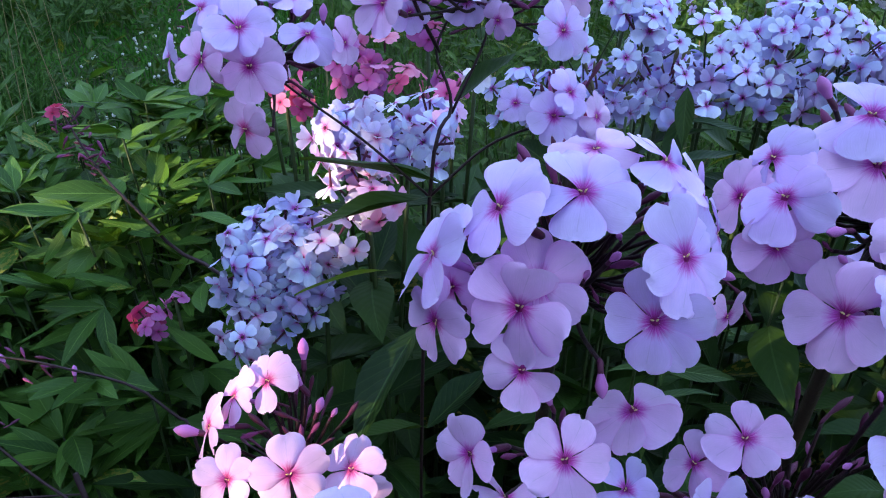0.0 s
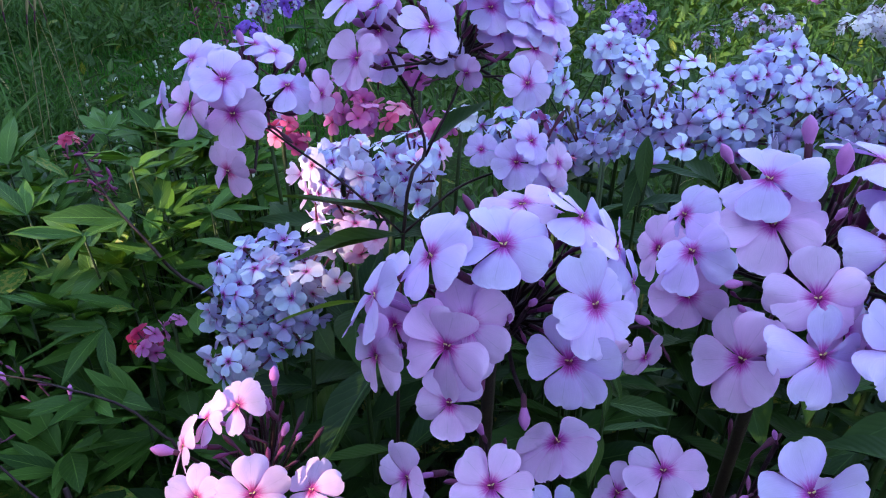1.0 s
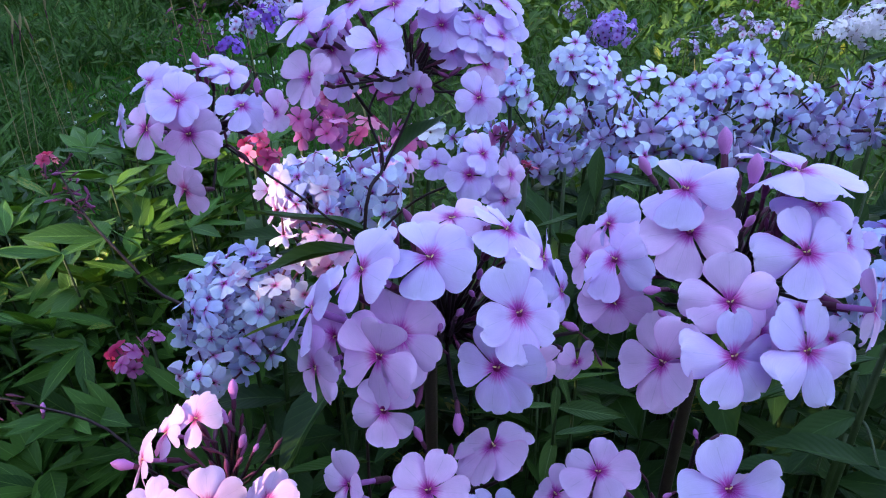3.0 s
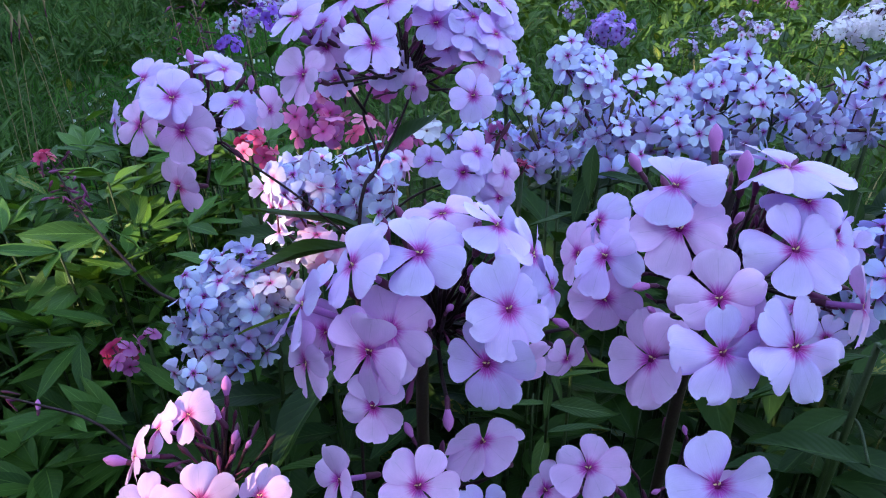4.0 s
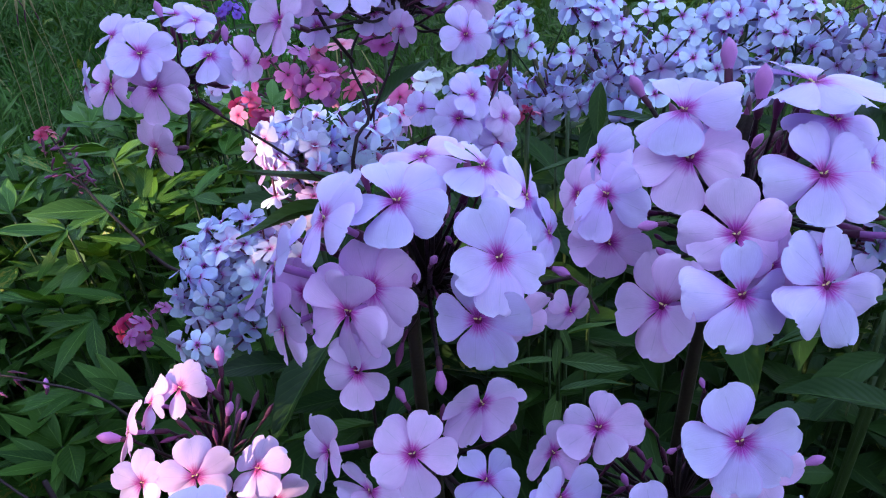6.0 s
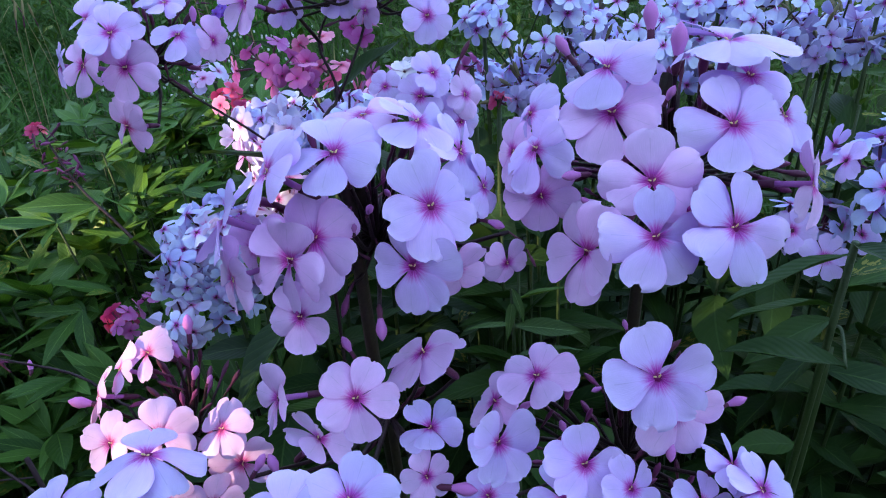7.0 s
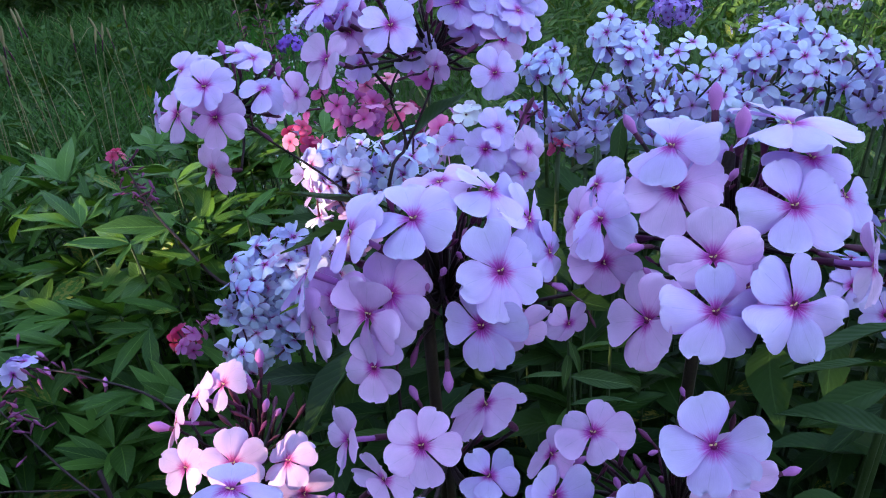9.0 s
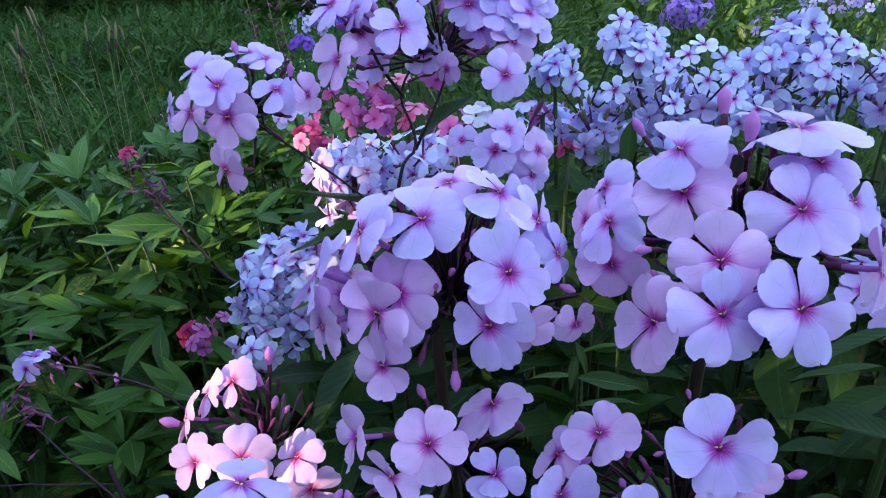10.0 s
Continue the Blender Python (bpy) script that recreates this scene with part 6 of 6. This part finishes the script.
# a stem with broad dark leaves close beside the front flowers, and one with young leaves under the right head
broad_stem = base_at("phlox_foliage", 0.262, 0.250, "leafy phlox stem with broad dark green leaves", "phlox", "leafy phlox stems")
stem_of(broad_stem, [(0.262, 0.250, 0), (0.258, 0.244, 0.6), (0.252, 0.232, 1.09)], 0.0030, 0.0018, GREEN_STEM, "stem", 6)
for p, az, rise, roll, length in (((0.249, 0.230, 1.085), 262, -22, 25, 0.060), ((0.254, 0.234, 1.07), 80, 5, 0, 0.06), ((0.252, 0.232, 1.088), 170, 10, 0, 0.04), ((0.253, 0.236, 1.045), 255, -14, -15, 0.052)):
    leaf(broad_stem, p, az, rise, roll, length)
leaf(side_stem, (0.236, 0.192, 1.052), 285, 4, 10, 0.052)
stem_of(side_stem, [(0.300, 0.305, 0.985), (0.262, 0.240, 1.035), (0.236, 0.192, 1.052)], 0.0010, 0.0007, GREEN_STEM, "stalk", 5)
young_stem = base_at("phlox_foliage", 0.104, 0.250, "thin phlox shoot with fresh light green leaves", "phlox", "leafy phlox stems")
stem_of(young_stem, [(0.104, 0.250, 0), (0.102, 0.240, 0.8), (0.098, 0.230, 1.075)], 0.0016, 0.0009, GREEN_STEM, "stem", 5)
for p, az, rise, roll, length in (((0.098, 0.231, 1.068), 95, 12, -20, 0.030), ((0.098, 0.231, 1.068), 190, -35, 0, 0.020), ((0.099, 0.233, 1.052), 100, -5, 15, 0.034), ((0.099, 0.233, 1.052), 265, 5, 10, 0.026),
                                  ((0.098, 0.230, 1.076), 150, -50, 0, 0.018), ((0.100, 0.236, 1.030), 80, 0, -20, 0.036), ((0.100, 0.236, 1.030), 200, -30, 10, 0.030)):
    leaf(young_stem, p, az, rise, roll, length, "weed")
gap_stem = base_at("phlox_foliage", 0.142, 0.385, "leafy phlox stem with drooping broad green leaves", "phlox", "leafy phlox stems")
stem_of(gap_stem, [(0.142, 0.385, 0), (0.142, 0.375, 0.8), (0.139, 0.368, 1.142)], 0.0020, 0.0010, GREEN_STEM, "stem", 5)
for p, az, rise, roll, length in (((0.139, 0.367, 1.144), 195, -58, 10, 0.036), ((0.139, 0.366, 1.128), 215, -48, -15, 0.040), ((0.140, 0.366, 1.125), 110, -10, 0, 0.040), ((0.140, 0.367, 1.098), 250, -8, 20, 0.046), ((0.140, 0.367, 1.098), 80, 0, 0, 0.045)):
    leaf(gap_stem, p, az, rise, roll, length)

# clover in the lawn
cr = random.Random(5)
V, F = [], []
for i in range(230):
    x, y = cr.uniform(-2.6, -0.8), cr.uniform(3.0, 6.5)
    ring_tube([(x, y, 0.05), (x, y, 0.058), (x, y, 0.070), (x, y, 0.074)], [0.004, 0.011, 0.010, 0.004], 6, V, F)
tagged(new("clover", mesh_from("clover", V, F, [CLOVER])), "small white clover heads in the lawn", "clover", "", "stuff")

# ---- trees added out of view to shade the garden; low sun comes through gaps cut in their row ----
# spots to be sunlit; crown leaves on their way to the sun are removed
GAPS = [((-0.042, 0.584, 1.084), 0.015), ((-0.097, 0.300, 1.140), 0.005), ((-0.303, 0.380, 0.952), 0.014), ((-0.285, 0.344, 0.929), 0.012), ((-0.36, 0.50, 0.86), 0.016), ((-0.130, 0.560, 1.075), 0.014), ((0.028, 0.563, 1.093), 0.010), ((-0.076, 0.203, 1.040), 0.042), ((-0.077, 0.397, 1.029), 0.020), ((-0.084, 0.408, 1.072), 0.022), ((-0.470, 0.690, 0.915), 0.060), ((-0.430, 0.800, 0.962), 0.040), ((-0.58, 0.72, 0.86), 0.030), ((-0.34, 0.66, 0.93), 0.016), ((-0.263, 0.437, 0.913), 0.004), ((1.411, 4.008, 0.792), 0.38),
        ((1.736, 5.290, 0.660), 0.45), ((0.710, 4.758, 0.736), 0.15), ((2.500, 4.751, 0.688), 0.10), ((-1.855, 2.408, 0.388), 0.06), ((-0.435, 0.898, 0.969), 0.045), ((-0.585, 0.641, 0.893), 0.010)]


def tree(x, y, height, spread, leaves, seed, along=None):
    r = np.random.default_rng(seed)
    plant = base_at("tree", x, y, "leafy broad tree added out of view to shade the garden", "tree", "shade trees")
    child("trunk", tube_mesh("trunk", smooth_path([(0, 0, 0), (0.1, 0, height * 0.4), (0, 0.1, height * 0.9)], 5), [0.20 - 0.016 * i for i in range(11)], BARK, 10), plant, Matrix())
    for k in range(7):
        a = k * 2.4
        child("limb", tube_mesh("limb", smooth_path([(0.08, 0, height * (0.18 + 0.09 * k)), (math.cos(a) * spread * 0.4, math.sin(a) * 0.5, height * (0.25 + 0.09 * k)), (math.cos(a) * spread * 0.8, math.sin(a) * 0.9, height * (0.30 + 0.09 * k))], 4), [0.07 - 0.006 * i for i in range(9)], BARK, 6), plant, Matrix())
    across = np.array([TO_SUN.y, -TO_SUN.x, 0.0]) / math.hypot(TO_SUN.x, TO_SUN.y)
    deep = np.array([TO_SUN.x, TO_SUN.y, 0.0]) / math.hypot(TO_SUN.x, TO_SUN.y)
    if along:
        across, deep = np.array([along[0], along[1], 0.0]), np.array([-along[1], along[0], 0.0])
    c = r.uniform(-1, 1, (leaves, 1)) * spread * across + r.normal(0, 0.45, (leaves, 1)) * deep
    c[:, 2] = r.uniform(0.0, height, leaves)
    here = c + np.array([x, y, 0.0])
    s = np.array(TO_SUN)
    keep = np.ones(leaves, bool)
    size = r.uniform(0.08, 0.15, (leaves, 1))
    for spot, rad in GAPS:
        d = here - np.array(spot)
        d = d - (d @ s)[:, None] * s
        keep &= np.linalg.norm(d, axis=1) > rad + 0.5 * size[:, 0]
    c, size = c[keep], size[keep]
    n = len(c)
    u = r.normal(size=(n, 3))
    u /= np.linalg.norm(u, axis=1)[:, None]
    w = np.cross(u, r.normal(size=(n, 3)))
    w /= np.linalg.norm(w, axis=1)[:, None]
    V = np.stack([c - u * size, c - w * size * 0.55, c + u * size, c + w * size * 0.55], 1).reshape(-1, 3)
    F = np.arange(4 * n).reshape(-1, 4)
    child("crown", mesh_from("crown", V.tolist(), F.tolist(), [TREE_LEAF], smooth=False), plant, Matrix())


side = Vector((TO_SUN.y, -TO_SUN.x, 0)).normalized()
back = Vector((TO_SUN.x, TO_SUN.y, 0)).normalized()
for i, k in enumerate((-11.1, -6.7, -2.3, 2.3, 6.8, 11.2, 15.6)):
    p = back * (4.2 + 0.5 * math.sin(2 * i)) + side * k
    tree(p.x, p.y, 4.4, 2.8, 44000 if i in (2, 3) else 22000, 40 + i)
# more unseen trees behind and right, added to hold back low sky light
for i, (x, y) in enumerate(((3.5, -6.5), (7.5, -4.5), (10.0, -0.5), (11.5, 4.0), (12.5, 8.5))):
    tree(x, y, 4.5, 2.8, 7000, 60 + i)
# unseen far row, added to block the sky ahead
for i in range(8):
    tree(-20.0 + 5.0 * i, 18.0 + 1.5 * math.sin(3 * i), 9.0, 3.2, 9000, 80 + i, (1.0, 0.0))


# green leaves in the gap under the blue row
for spot in ((0.108, 0.445, 1.084), (0.137, 0.466, 1.081), (0.155, 0.451, 1.097), (0.143, 0.397, 1.078), (0.186, 0.495, 1.096), (0.115, 0.395, 1.074), (0.364, 0.492, 1.094), (0.406, 0.490, 1.091)):
    leafy("phlox", "green leafy phlox stems without flowers", "phlox", spot[0], spot[1], 1.02 * spot[2], 0.03, 2, 5, 0.085, "phlox_foliage", "leafy phlox stems")
